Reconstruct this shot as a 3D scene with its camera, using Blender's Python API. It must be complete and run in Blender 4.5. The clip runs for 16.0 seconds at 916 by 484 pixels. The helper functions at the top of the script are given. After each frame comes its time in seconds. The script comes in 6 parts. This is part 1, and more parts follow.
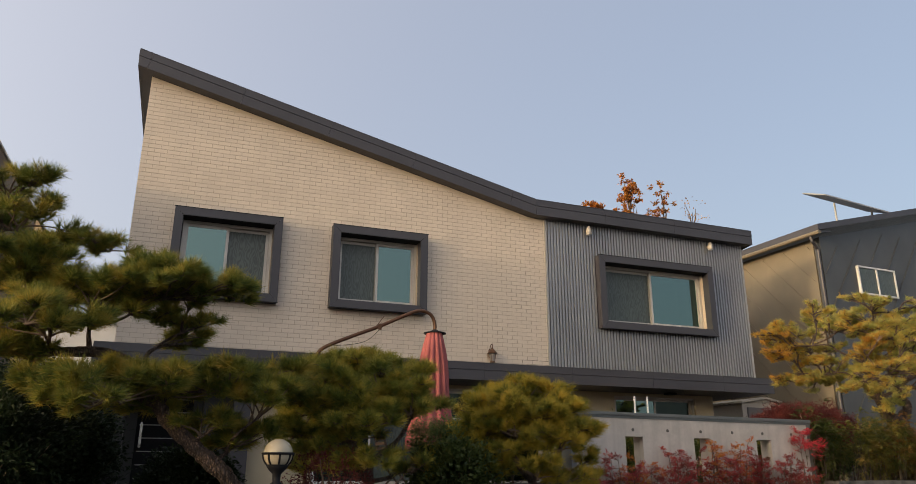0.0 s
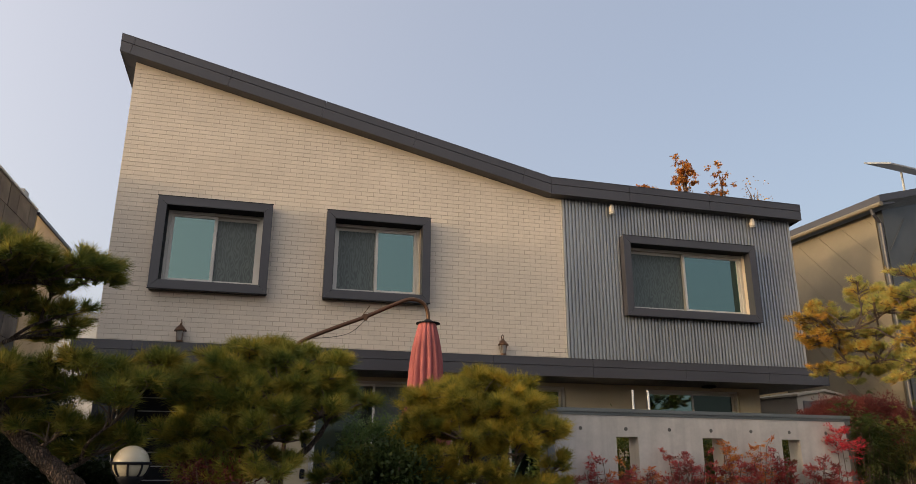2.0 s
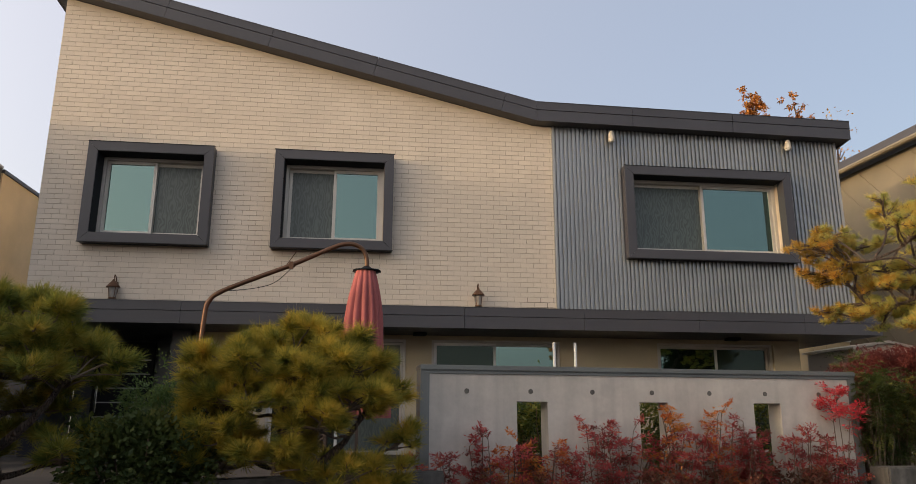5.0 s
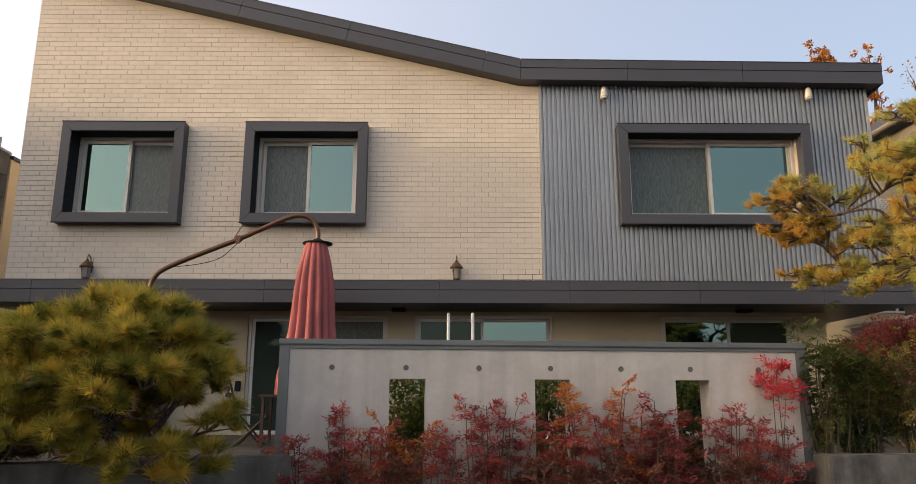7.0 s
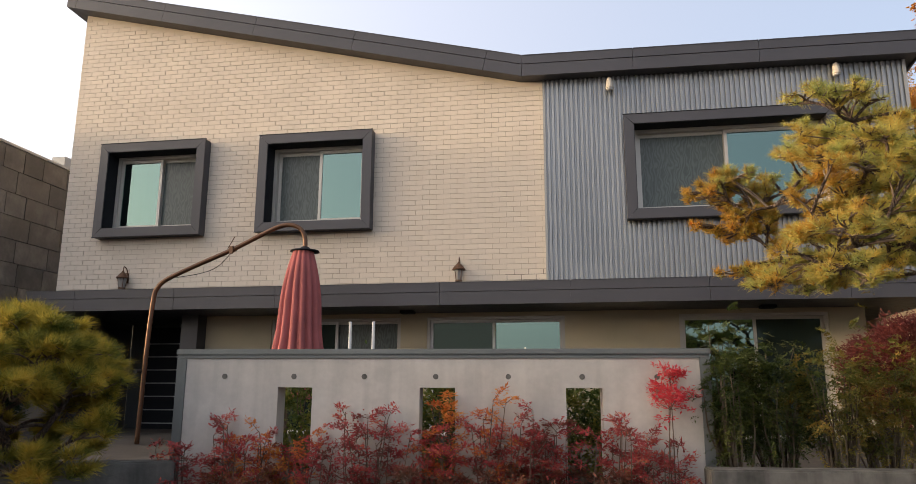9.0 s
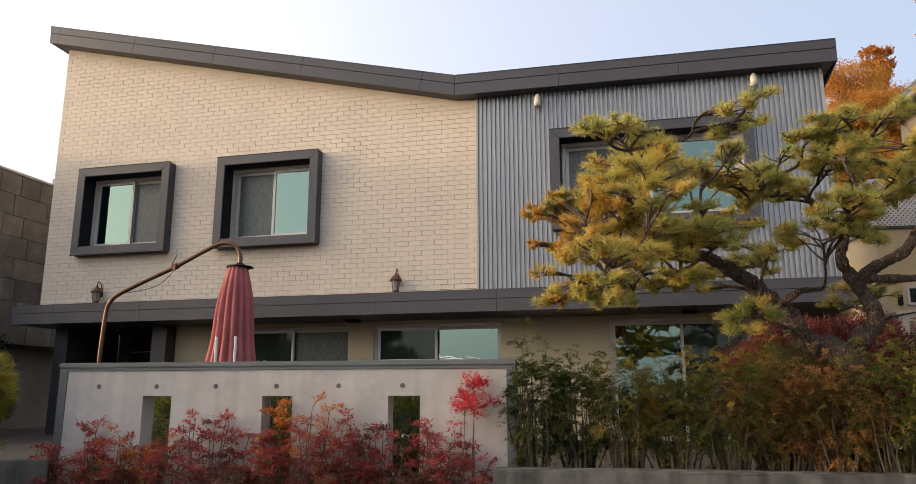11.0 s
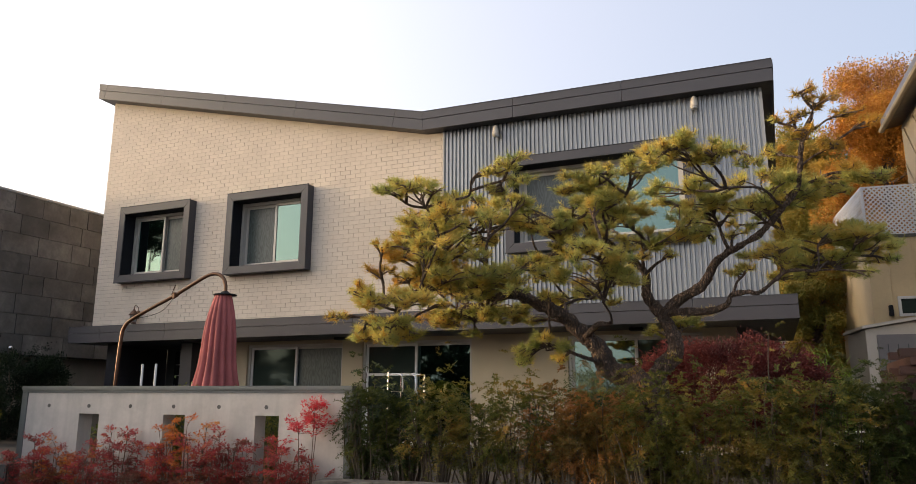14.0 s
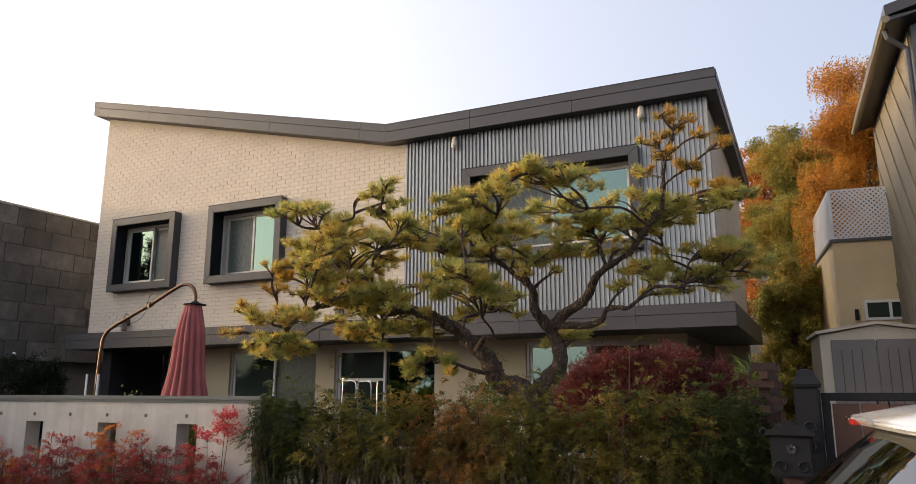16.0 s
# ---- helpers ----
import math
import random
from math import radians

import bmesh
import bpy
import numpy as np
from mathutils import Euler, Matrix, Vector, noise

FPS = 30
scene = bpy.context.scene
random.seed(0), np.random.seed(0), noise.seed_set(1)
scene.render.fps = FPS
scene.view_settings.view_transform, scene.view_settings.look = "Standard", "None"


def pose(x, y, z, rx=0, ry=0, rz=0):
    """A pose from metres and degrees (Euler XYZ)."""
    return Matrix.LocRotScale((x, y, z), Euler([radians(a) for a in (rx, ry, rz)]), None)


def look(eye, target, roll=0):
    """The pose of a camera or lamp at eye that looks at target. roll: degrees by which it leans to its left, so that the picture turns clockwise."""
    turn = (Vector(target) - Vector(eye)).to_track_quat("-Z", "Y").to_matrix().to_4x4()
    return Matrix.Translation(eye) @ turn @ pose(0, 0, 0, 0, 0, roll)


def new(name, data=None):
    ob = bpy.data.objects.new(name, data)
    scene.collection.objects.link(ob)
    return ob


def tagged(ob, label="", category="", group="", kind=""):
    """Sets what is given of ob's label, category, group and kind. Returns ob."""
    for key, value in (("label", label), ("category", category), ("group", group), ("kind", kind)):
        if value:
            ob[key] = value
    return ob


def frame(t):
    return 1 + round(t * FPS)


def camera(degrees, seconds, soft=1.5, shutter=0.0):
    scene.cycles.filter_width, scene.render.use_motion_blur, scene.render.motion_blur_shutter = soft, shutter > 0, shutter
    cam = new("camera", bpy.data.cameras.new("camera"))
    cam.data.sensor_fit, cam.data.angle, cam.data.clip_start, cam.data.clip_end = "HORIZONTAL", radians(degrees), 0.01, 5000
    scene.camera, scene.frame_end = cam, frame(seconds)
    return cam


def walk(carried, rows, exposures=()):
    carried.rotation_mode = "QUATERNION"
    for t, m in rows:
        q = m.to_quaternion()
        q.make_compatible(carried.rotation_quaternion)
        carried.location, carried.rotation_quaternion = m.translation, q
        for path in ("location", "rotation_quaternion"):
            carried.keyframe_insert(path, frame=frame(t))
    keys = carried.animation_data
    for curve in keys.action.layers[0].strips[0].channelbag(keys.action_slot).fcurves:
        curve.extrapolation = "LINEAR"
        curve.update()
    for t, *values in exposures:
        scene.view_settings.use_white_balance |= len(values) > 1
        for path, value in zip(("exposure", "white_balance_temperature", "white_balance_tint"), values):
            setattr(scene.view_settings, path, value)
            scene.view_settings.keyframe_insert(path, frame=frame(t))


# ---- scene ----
cam = camera(63.9, 16.0, 0.7)
METRES, EYE, TILT, LEAN, TURN = 15.2, 1.6, 0.0, 0.0, -20.4
ROWS = [
    (0.0, 0.0, 0.0, 0.0, -0.06, 17.22, -0.18),
    (0.5, 0.0224, 0.0186, 0.0019, 1.03, 17.17, -0.18),
    (1.0, 0.0417, 0.0406, 0.0034, 2.34, 17.17, -0.26),
    (1.5, 0.0614, 0.0632, 0.0055, 4.13, 17.06, -0.2),
    (2.0, 0.0848, 0.0828, 0.0077, 5.71, 16.87, -0.17),
    (2.5, 0.1051, 0.1059, 0.0073, 7.23, 16.58, -0.17),
    (3.0, 0.1256, 0.1303, 0.0082, 8.43, 16.16, -0.14),
    (3.5, 0.1488, 0.1529, 0.0126, 9.44, 15.67, -0.1),
    (4.0, 0.1697, 0.1787, 0.0146, 10.49, 15.03, -0.08),
    (6.5, 0.2869, 0.2854, 0.0172, 18.33, 12.49, -0.14),
    (7.0, 0.3142, 0.3055, 0.0166, 20.14, 12.25, -0.14),
    (7.5, 0.3419, 0.3214, 0.0177, 22.25, 12.05, -0.18),
    (8.0, 0.37, 0.3387, 0.0201, 25.44, 11.89, -0.22),
    (10.5, 0.5294, 0.3801, 0.0274, 33.03, 11.83, 0.03),
    (11.0, 0.563, 0.3867, 0.0282, 34.01, 11.81, 0.09),
    (11.5, 0.5948, 0.3931, 0.0304, 35.11, 11.83, 0.05),
    (12.0, 0.6242, 0.407, 0.0347, 36.63, 11.71, -0.0),
    (12.5, 0.6539, 0.4164, 0.0362, 38.33, 11.75, -0.05),
    (13.0, 0.6832, 0.4259, 0.0352, 40.18, 11.75, -0.11),
    (13.5, 0.7152, 0.4363, 0.0381, 42.01, 11.79, -0.14),
    (14.0, 0.7471, 0.4424, 0.0421, 43.45, 11.82, -0.15),
    (14.5, 0.7734, 0.4553, 0.0453, 44.83, 11.77, -0.19),
    (15.0, 0.7972, 0.4668, 0.0463, 46.02, 11.75, -0.18),
    (15.5, 0.8168, 0.4788, 0.0483, 46.35, 11.74, -0.15),
    (16.0, 0.8336, 0.4934, 0.0504, 46.67, 11.68, -0.12),
]
walk(cam, [(t, pose(0, 0, EYE, TILT, LEAN, TURN) @ pose(METRES * x, METRES * y, METRES * z, 90 + pitch, roll, yaw)) for t, x, y, z, yaw, pitch, roll in ROWS],
     [(0.0, 1.46, 7180, 9), (4.0, 1.47, 7150, 9), (7.0, 1.79, 7080, 9), (11.0, 1.93, 6960, 9), (16.0, 1.82, 6960, 9)])

# ---- world, sun ----
SUN_AZ, SUN_EL = 14.0, 6.0          # degrees: in front of the facade's line, above the horizon
to_sun = Vector((-math.cos(radians(SUN_AZ)) * math.cos(radians(SUN_EL)), -math.sin(radians(SUN_AZ)) * math.cos(radians(SUN_EL)), math.sin(radians(SUN_EL))))
world = bpy.data.worlds.new("world")
scene.world = world
world.use_nodes = True
wn = world.node_tree
sky = wn.nodes.new("ShaderNodeTexSky")
sky.sky_type, sky.sun_disc = "NISHITA", False
sky.sun_elevation, sky.sun_rotation = radians(14.0), radians(-(90 + SUN_AZ))
sky.altitude, sky.air_density, sky.dust_density, sky.ozone_density = 50, 1.0, 6.0, 1.0


def world_math(operation, a, b=0.0):
    n = wn.nodes.new("ShaderNodeMath")
    n.operation = operation
    for socket, value in ((n.inputs[0], a), (n.inputs[1], b)):
        if isinstance(value, bpy.types.NodeSocket):
            wn.links.new(value, socket)
        else:
            socket.default_value = value
    return n.outputs[0]


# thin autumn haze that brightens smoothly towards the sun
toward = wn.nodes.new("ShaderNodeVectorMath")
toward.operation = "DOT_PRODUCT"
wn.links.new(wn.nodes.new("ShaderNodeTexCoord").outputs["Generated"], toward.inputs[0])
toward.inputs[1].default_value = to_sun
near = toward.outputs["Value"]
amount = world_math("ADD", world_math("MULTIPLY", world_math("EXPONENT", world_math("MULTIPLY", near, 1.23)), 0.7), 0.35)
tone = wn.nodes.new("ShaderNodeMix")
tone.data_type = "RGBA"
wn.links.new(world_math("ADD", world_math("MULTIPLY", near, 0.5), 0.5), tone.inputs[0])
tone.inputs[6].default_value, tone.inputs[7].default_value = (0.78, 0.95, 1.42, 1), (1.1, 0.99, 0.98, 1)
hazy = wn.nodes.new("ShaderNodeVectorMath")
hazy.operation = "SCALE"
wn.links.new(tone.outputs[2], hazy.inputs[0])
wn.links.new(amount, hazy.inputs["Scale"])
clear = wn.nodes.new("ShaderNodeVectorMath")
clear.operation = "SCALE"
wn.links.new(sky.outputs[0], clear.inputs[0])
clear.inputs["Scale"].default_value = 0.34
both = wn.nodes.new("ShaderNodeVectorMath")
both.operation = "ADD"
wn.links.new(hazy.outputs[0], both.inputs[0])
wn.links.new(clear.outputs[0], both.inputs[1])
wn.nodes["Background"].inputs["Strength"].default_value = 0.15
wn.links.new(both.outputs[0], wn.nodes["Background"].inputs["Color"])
lamp = bpy.data.lights.new("sun", "SUN")
lamp.energy, lamp.angle, lamp.color = 0.6, radians(3.0), (1.0, 0.76, 0.52)
new("sun", lamp).matrix_world = look(to_sun * 60, (0, 0, 0))


# ---- materials ----
def material(name, colour, rough=0.7, metal=0.0, spread=0.12, grain=40.0, stain=1.2, bump=0.15, per="", second=None, spec=0.5, streak=0.0):
    """A surface with a fine grain, broad stains and a little relief. per: 'object' or 'island' varies the pieces."""
    m = bpy.data.materials.new(name)
    m.use_nodes = True
    nt = m.node_tree
    b = nt.nodes["Principled BSDF"]
    b.inputs["Roughness"].default_value, b.inputs["Metallic"].default_value = rough, metal
    b.inputs["Specular IOR Level"].default_value = spec
    co = nt.nodes.new("ShaderNodeTexCoord").outputs["Object"]

    def noise_of(scale, detail=4.0):
        n = nt.nodes.new("ShaderNodeTexNoise")
        n.inputs["Scale"].default_value, n.inputs["Detail"].default_value = scale, detail
        nt.links.new(co, n.inputs["Vector"])
        return n.outputs["Fac"]

    def mixed(fac, a, c, blend="MIX"):
        x = nt.nodes.new("ShaderNodeMix")
        x.data_type, x.blend_type = "RGBA", blend
        for socket, value in ((x.inputs[0], fac), (x.inputs[6], a), (x.inputs[7], c)):
            if isinstance(value, bpy.types.NodeSocket):
                nt.links.new(value, socket)
            else:
                socket.default_value = value if isinstance(value, float) else (*value, 1.0)
        return x.outputs[2]

    def ramp(fac, lo, hi):
        r = nt.nodes.new("ShaderNodeMapRange")
        nt.links.new(fac, r.inputs[0])
        r.inputs[1].default_value, r.inputs[2].default_value = lo, hi
        return r.outputs[0]

    fine, broad = noise_of(grain), noise_of(stain, 6.0)
    dark = tuple(c * (1 - 2 * spread) for c in colour)
    light = tuple(min(1.0, c * (1 + spread)) for c in colour)
    tone = mixed(ramp(broad, 0.3, 0.7), dark, light)
    if second:
        tone = mixed(ramp(noise_of(stain * 2.7, 5.0), 0.42, 0.68), tone, second)
    if streak:
        run = nt.nodes.new("ShaderNodeMapping")
        run.inputs["Scale"].default_value = (1.0, 1.0, 0.07)
        nt.links.new(co, run.inputs["Vector"])
        n = nt.nodes.new("ShaderNodeTexNoise")
        n.inputs["Scale"].default_value, n.inputs["Detail"].default_value = 7.0, 5.0
        nt.links.new(run.outputs[0], n.inputs["Vector"])
        tone = mixed(ramp(n.outputs["Fac"], 0.45, 0.72), tone, mixed(1.0, tone, (1 - streak,) * 3, "MULTIPLY"))
    tone = mixed(ramp(fine, 0.25, 0.75), mixed(1.0, tone, (1 - spread,) * 3, "MULTIPLY"), tone)
    if per:
        if per == "object":
            rnd = nt.nodes.new("ShaderNodeObjectInfo").outputs["Random"]
        else:
            rnd = nt.nodes.new("ShaderNodeNewGeometry").outputs["Random Per Island"]
        tone = mixed(rnd, mixed(1.0, tone, (1 - spread * 1.6,) * 3, "MULTIPLY"), tone)
    nt.links.new(tone, b.inputs["Base Color"])
    rr = nt.nodes.new("ShaderNodeMapRange")
    nt.links.new(fine, rr.inputs[0])
    rr.inputs[3].default_value, rr.inputs[4].default_value = max(0.02, rough - 0.12), min(1.0, rough + 0.12)
    nt.links.new(rr.outputs[0], b.inputs["Roughness"])
    if bump:
        bp = nt.nodes.new("ShaderNodeBump")
        bp.inputs["Strength"].default_value, bp.inputs["Distance"].default_value = bump, 0.01
        nt.links.new(fine, bp.inputs["Height"])
        nt.links.new(bp.outputs[0], b.inputs["Normal"])
    return m


def leaf_material(name, colours, rough=0.55, patch=1.6, through_light=0.35):
    """Foliage: broad patches between colours, each leaf a little different, some light through it."""
    m = bpy.data.materials.new(name)
    m.use_nodes = True
    nt = m.node_tree
    b = nt.nodes["Principled BSDF"]
    b.inputs["Roughness"].default_value = rough
    b.inputs["Specular IOR Level"].default_value = 0.25
    co = nt.nodes.new("ShaderNodeTexCoord").outputs["Object"]
    n = nt.nodes.new("ShaderNodeTexNoise")
    n.inputs["Scale"].default_value, n.inputs["Detail"].default_value = patch, 3.0
    nt.links.new(co, n.inputs["Vector"])
    rnd = nt.nodes.new("ShaderNodeNewGeometry").outputs["Random Per Island"]
    add = nt.nodes.new("ShaderNodeMath")
    add.operation = "MULTIPLY_ADD"
    nt.links.new(rnd, add.inputs[0])
    add.inputs[1].default_value = 0.34
    sub = nt.nodes.new("ShaderNodeMath")
    sub.operation = "MULTIPLY_ADD"
    nt.links.new(n.outputs["Fac"], sub.inputs[0])
    sub.inputs[1].default_value, sub.inputs[2].default_value = 1.9, -0.62
    nt.links.new(sub.outputs[0], add.inputs[2])
    cr = nt.nodes.new("ShaderNodeValToRGB")
    cr.color_ramp.elements[0].color = (*colours[0], 1)
    cr.color_ramp.elements[1].color = (*colours[-1], 1)
    for k, c in enumerate(colours[1:-1], 1):
        cr.color_ramp.elements.new(k / (len(colours) - 1)).color = (*c, 1)
    nt.links.new(add.outputs[0], cr.inputs[0])
    nt.links.new(cr.outputs[0], b.inputs["Base Color"])
    tr = nt.nodes.new("ShaderNodeBsdfTranslucent")
    nt.links.new(cr.outputs[0], tr.inputs[0])
    mx = nt.nodes.new("ShaderNodeMixShader")
    mx.inputs[0].default_value = through_light
    nt.links.new(b.outputs[0], mx.inputs[1])
    nt.links.new(tr.outputs[0], mx.inputs[2])
    nt.links.new(mx.outputs[0], nt.nodes["Material Output"].inputs[0])
    return m


def glass_material(name, mirror, tint, share, veil_colour=None):
    """Coated window glass: part of the light mirrored with a tint, the rest let through."""
    m = bpy.data.materials.new(name)
    m.use_nodes = True
    nt = m.node_tree
    g = nt.nodes.new("ShaderNodeBsdfGlossy")
    g.inputs["Color"].default_value, g.inputs["Roughness"].default_value = (*mirror, 1), 0.02
    t = nt.nodes.new("ShaderNodeBsdfTransparent")
    t.inputs["Color"].default_value = (*tint, 1)
    lw = nt.nodes.new("ShaderNodeFresnel")
    lw.inputs["IOR"].default_value = 1.35
    ad = nt.nodes.new("ShaderNodeMath")
    ad.operation, ad.use_clamp = "ADD", True
    ad.inputs[1].default_value = share
    nt.links.new(lw.outputs[0], ad.inputs[0])
    mx = nt.nodes.new("ShaderNodeMixShader")
    nt.links.new(ad.outputs[0], mx.inputs[0])
    nt.links.new(t.outputs[0], mx.inputs[1])
    nt.links.new(g.outputs[0], mx.inputs[2])
    out = mx.outputs[0]
    if veil_colour:
        # diffuse share that imitates a soft reflection in the pane
        veil = nt.nodes.new("ShaderNodeBsdfDiffuse")
        veil.inputs["Color"].default_value = (*veil_colour, 1)
        dim = nt.nodes.new("ShaderNodeMixShader")
        dim.inputs[0].default_value = 0.45
        nt.links.new(out, dim.inputs[1])
        nt.links.new(veil.outputs[0], dim.inputs[2])
        out = dim.outputs[0]
    nt.links.new(out, nt.nodes["Material Output"].inputs[0])
    return m


M_BRICK = material("cream brick", (0.68, 0.594, 0.488), 0.8, spread=0.035, grain=60, stain=1.6, bump=0.2, per="object")
M_BRICK_FAR = material("cream brick joined", (0.68, 0.594, 0.488), 0.8, spread=0.035, grain=60, stain=1.6, bump=0.2, per="island")
M_MORTAR = material("mortar", (0.5, 0.42, 0.33), 0.9, spread=0.12, grain=90, bump=0.3)
M_STAIN = material("stained mortar", (0.16, 0.13, 0.1), 0.9, spread=0.3, grain=20, stain=5, bump=0.3)
M_METAL = material("charcoal coated metal", (0.05, 0.049, 0.057), 0.42, 0.0, spread=0.08, grain=8, stain=0.5, bump=0.03, spec=0.5)
M_CORR = material("grey corrugated steel", (0.31, 0.325, 0.335), 0.36, 0.45, spread=0.08, grain=12, stain=0.6, bump=0.03)
M_TRIM = material("pale grey trim", (0.33, 0.34, 0.34), 0.45, 0.2, spread=0.06, bump=0.02)
M_ALU = material("window aluminium", (0.5, 0.475, 0.43), 0.4, 0.3, spread=0.06, bump=0.02)
M_WHITE = material("white frame", (0.7, 0.7, 0.68), 0.4, spread=0.05, bump=0.02)
M_STUCCO = material("beige render", (0.5, 0.43, 0.3), 0.9, spread=0.07, grain=120, stain=0.8, bump=0.35)
M_CONC = material("fair-faced concrete", (0.56, 0.525, 0.47), 0.75, spread=0.09, grain=25, stain=1.5, bump=0.12, second=(0.47, 0.44, 0.395), streak=0.16)
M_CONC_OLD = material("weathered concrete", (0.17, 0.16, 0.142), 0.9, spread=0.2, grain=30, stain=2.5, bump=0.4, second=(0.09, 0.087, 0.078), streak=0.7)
M_CAP = material("grey green steel", (0.16, 0.172, 0.165), 0.4, 0.2, spread=0.08, bump=0.03)
M_DARK = material("near black metal", (0.014, 0.015, 0.018), 0.6, 0.0, spread=0.1, bump=0.05, spec=0.15)
M_GLASS = glass_material("teal coated glass", (0.33, 0.49, 0.45), (0.16, 0.3, 0.26), 0.4)
# darker copy of the glass: a dark green reflection is put into its colour
M_GLASS_DARK = glass_material("green glass toned with a dark reflection", (0.13, 0.17, 0.15), (0.1, 0.13, 0.12), 0.3, (0.06, 0.085, 0.075))


def screen_material():
    """A fly screen stretched before glass: a fine matt mesh, with moire painted in as soft wavy bands."""
    m = bpy.data.materials.new("fly screen")
    m.use_nodes = True
    nt = m.node_tree
    b = nt.nodes["Principled BSDF"]
    b.inputs["Roughness"].default_value, b.inputs["Specular IOR Level"].default_value = 0.35, 0.5
    run = nt.nodes.new("ShaderNodeMapping")
    run.inputs["Scale"].default_value = (1.0, 1.0, 0.45)
    nt.links.new(nt.nodes.new("ShaderNodeTexCoord").outputs["Object"], run.inputs["Vector"])
    w = nt.nodes.new("ShaderNodeTexWave")
    w.bands_direction = "X"
    w.inputs["Scale"].default_value, w.inputs["Distortion"].default_value = 6.0, 14.0
    w.inputs["Detail"].default_value, w.inputs["Detail Scale"].default_value = 1.0, 1.6
    nt.links.new(run.outputs[0], w.inputs["Vector"])
    cr = nt.nodes.new("ShaderNodeValToRGB")
    cr.color_ramp.elements[0].color, cr.color_ramp.elements[1].color = (0.05, 0.064, 0.058, 1), (0.085, 0.108, 0.098, 1)
    nt.links.new(w.outputs["Fac"], cr.inputs[0])
    nt.links.new(cr.outputs[0], b.inputs["Base Color"])
    return m


M_GLASS_SCREEN = screen_material()
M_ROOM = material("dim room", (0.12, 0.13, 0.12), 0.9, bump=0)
M_CLOTH = material("faded red canvas", (0.4, 0.11, 0.105), 0.85, spread=0.14, grain=70, stain=2.5, bump=0.2)
M_BRONZE = material("brown painted steel", (0.13, 0.065, 0.035), 0.4, 0.5, spread=0.15, grain=20, bump=0.08)
M_WOOD = material("dark timber", (0.06, 0.034, 0.023), 0.7, spread=0.25, grain=35, bump=0.3, per="object")
M_SLEEPER = material("red brown timber", (0.095, 0.042, 0.03), 0.75, spread=0.25, grain=30, bump=0.4, per="object")


def bark_material():
    """Pine bark: dark cracks round flaky reddish plates that stretch along the trunk."""
    m = material("pine bark", (0.27, 0.175, 0.125), 0.95, spread=0.3, grain=45, stain=9, bump=0.0, second=(0.15, 0.108, 0.085))
    nt = m.node_tree
    b = nt.nodes["Principled BSDF"]
    tone = b.inputs["Base Color"].links[0].from_socket
    run = nt.nodes.new("ShaderNodeMapping")
    run.inputs["Scale"].default_value = (1.0, 1.0, 0.4)
    nt.links.new(nt.nodes.new("ShaderNodeTexCoord").outputs["Object"], run.inputs["Vector"])
    warp = nt.nodes.new("ShaderNodeTexNoise")
    warp.inputs["Scale"].default_value = 14.0
    nt.links.new(run.outputs[0], warp.inputs["Vector"])
    shift = nt.nodes.new("ShaderNodeVectorMath")
    shift.operation = "MULTIPLY_ADD"
    nt.links.new(warp.outputs["Color"], shift.inputs[0])
    shift.inputs[1].default_value = (0.06, 0.06, 0.06)
    nt.links.new(run.outputs[0], shift.inputs[2])
    v = nt.nodes.new("ShaderNodeTexVoronoi")
    v.feature = "DISTANCE_TO_EDGE"
    v.inputs["Scale"].default_value = 52.0
    nt.links.new(shift.outputs[0], v.inputs["Vector"])
    edge = nt.nodes.new("ShaderNodeMapRange")
    nt.links.new(v.outputs["Distance"], edge.inputs[0])
    edge.inputs[1].default_value, edge.inputs[2].default_value = -0.05, 0.3
    mix = nt.nodes.new("ShaderNodeMix")
    mix.data_type = "RGBA"
    nt.links.new(edge.outputs[0], mix.inputs[0])
    mix.inputs[6].default_value = (0.04, 0.03, 0.025, 1)
    nt.links.new(tone, mix.inputs[7])
    nt.links.new(mix.outputs[2], b.inputs["Base Color"])
    bp = nt.nodes.new("ShaderNodeBump")
    bp.inputs["Strength"].default_value, bp.inputs["Distance"].default_value = 1.0, 0.03
    nt.links.new(edge.outputs[0], bp.inputs["Height"])
    nt.links.new(bp.outputs[0], b.inputs["Normal"])
    return m


M_BARK = bark_material()
M_STEM = material("hedge stem", (0.15, 0.115, 0.08), 0.9, spread=0.25, grain=40, bump=0.5)
M_TWIG = material("brown twig", (0.17, 0.12, 0.085), 0.9, spread=0.25, grain=40, bump=0.5)
M_SOIL = material("soil", (0.07, 0.055, 0.04), 0.95, spread=0.3, grain=12, bump=0.6)
M_ASPHALT = material("asphalt", (0.05, 0.05, 0.052), 0.9, spread=0.15, grain=80, bump=0.4)
M_STONE = material("grey stone panel", (0.19, 0.176, 0.16), 0.75, spread=0.3, grain=14, stain=1.3, bump=0.15, per="object", second=(0.12, 0.113, 0.105))
M_BEIGE = material("beige panel", (0.66, 0.52, 0.31), 0.7, spread=0.07, grain=30, bump=0.1)
M_GREYRENDER = material("grey beige render", (0.26, 0.235, 0.195), 0.9, spread=0.12, grain=60, bump=0.2)
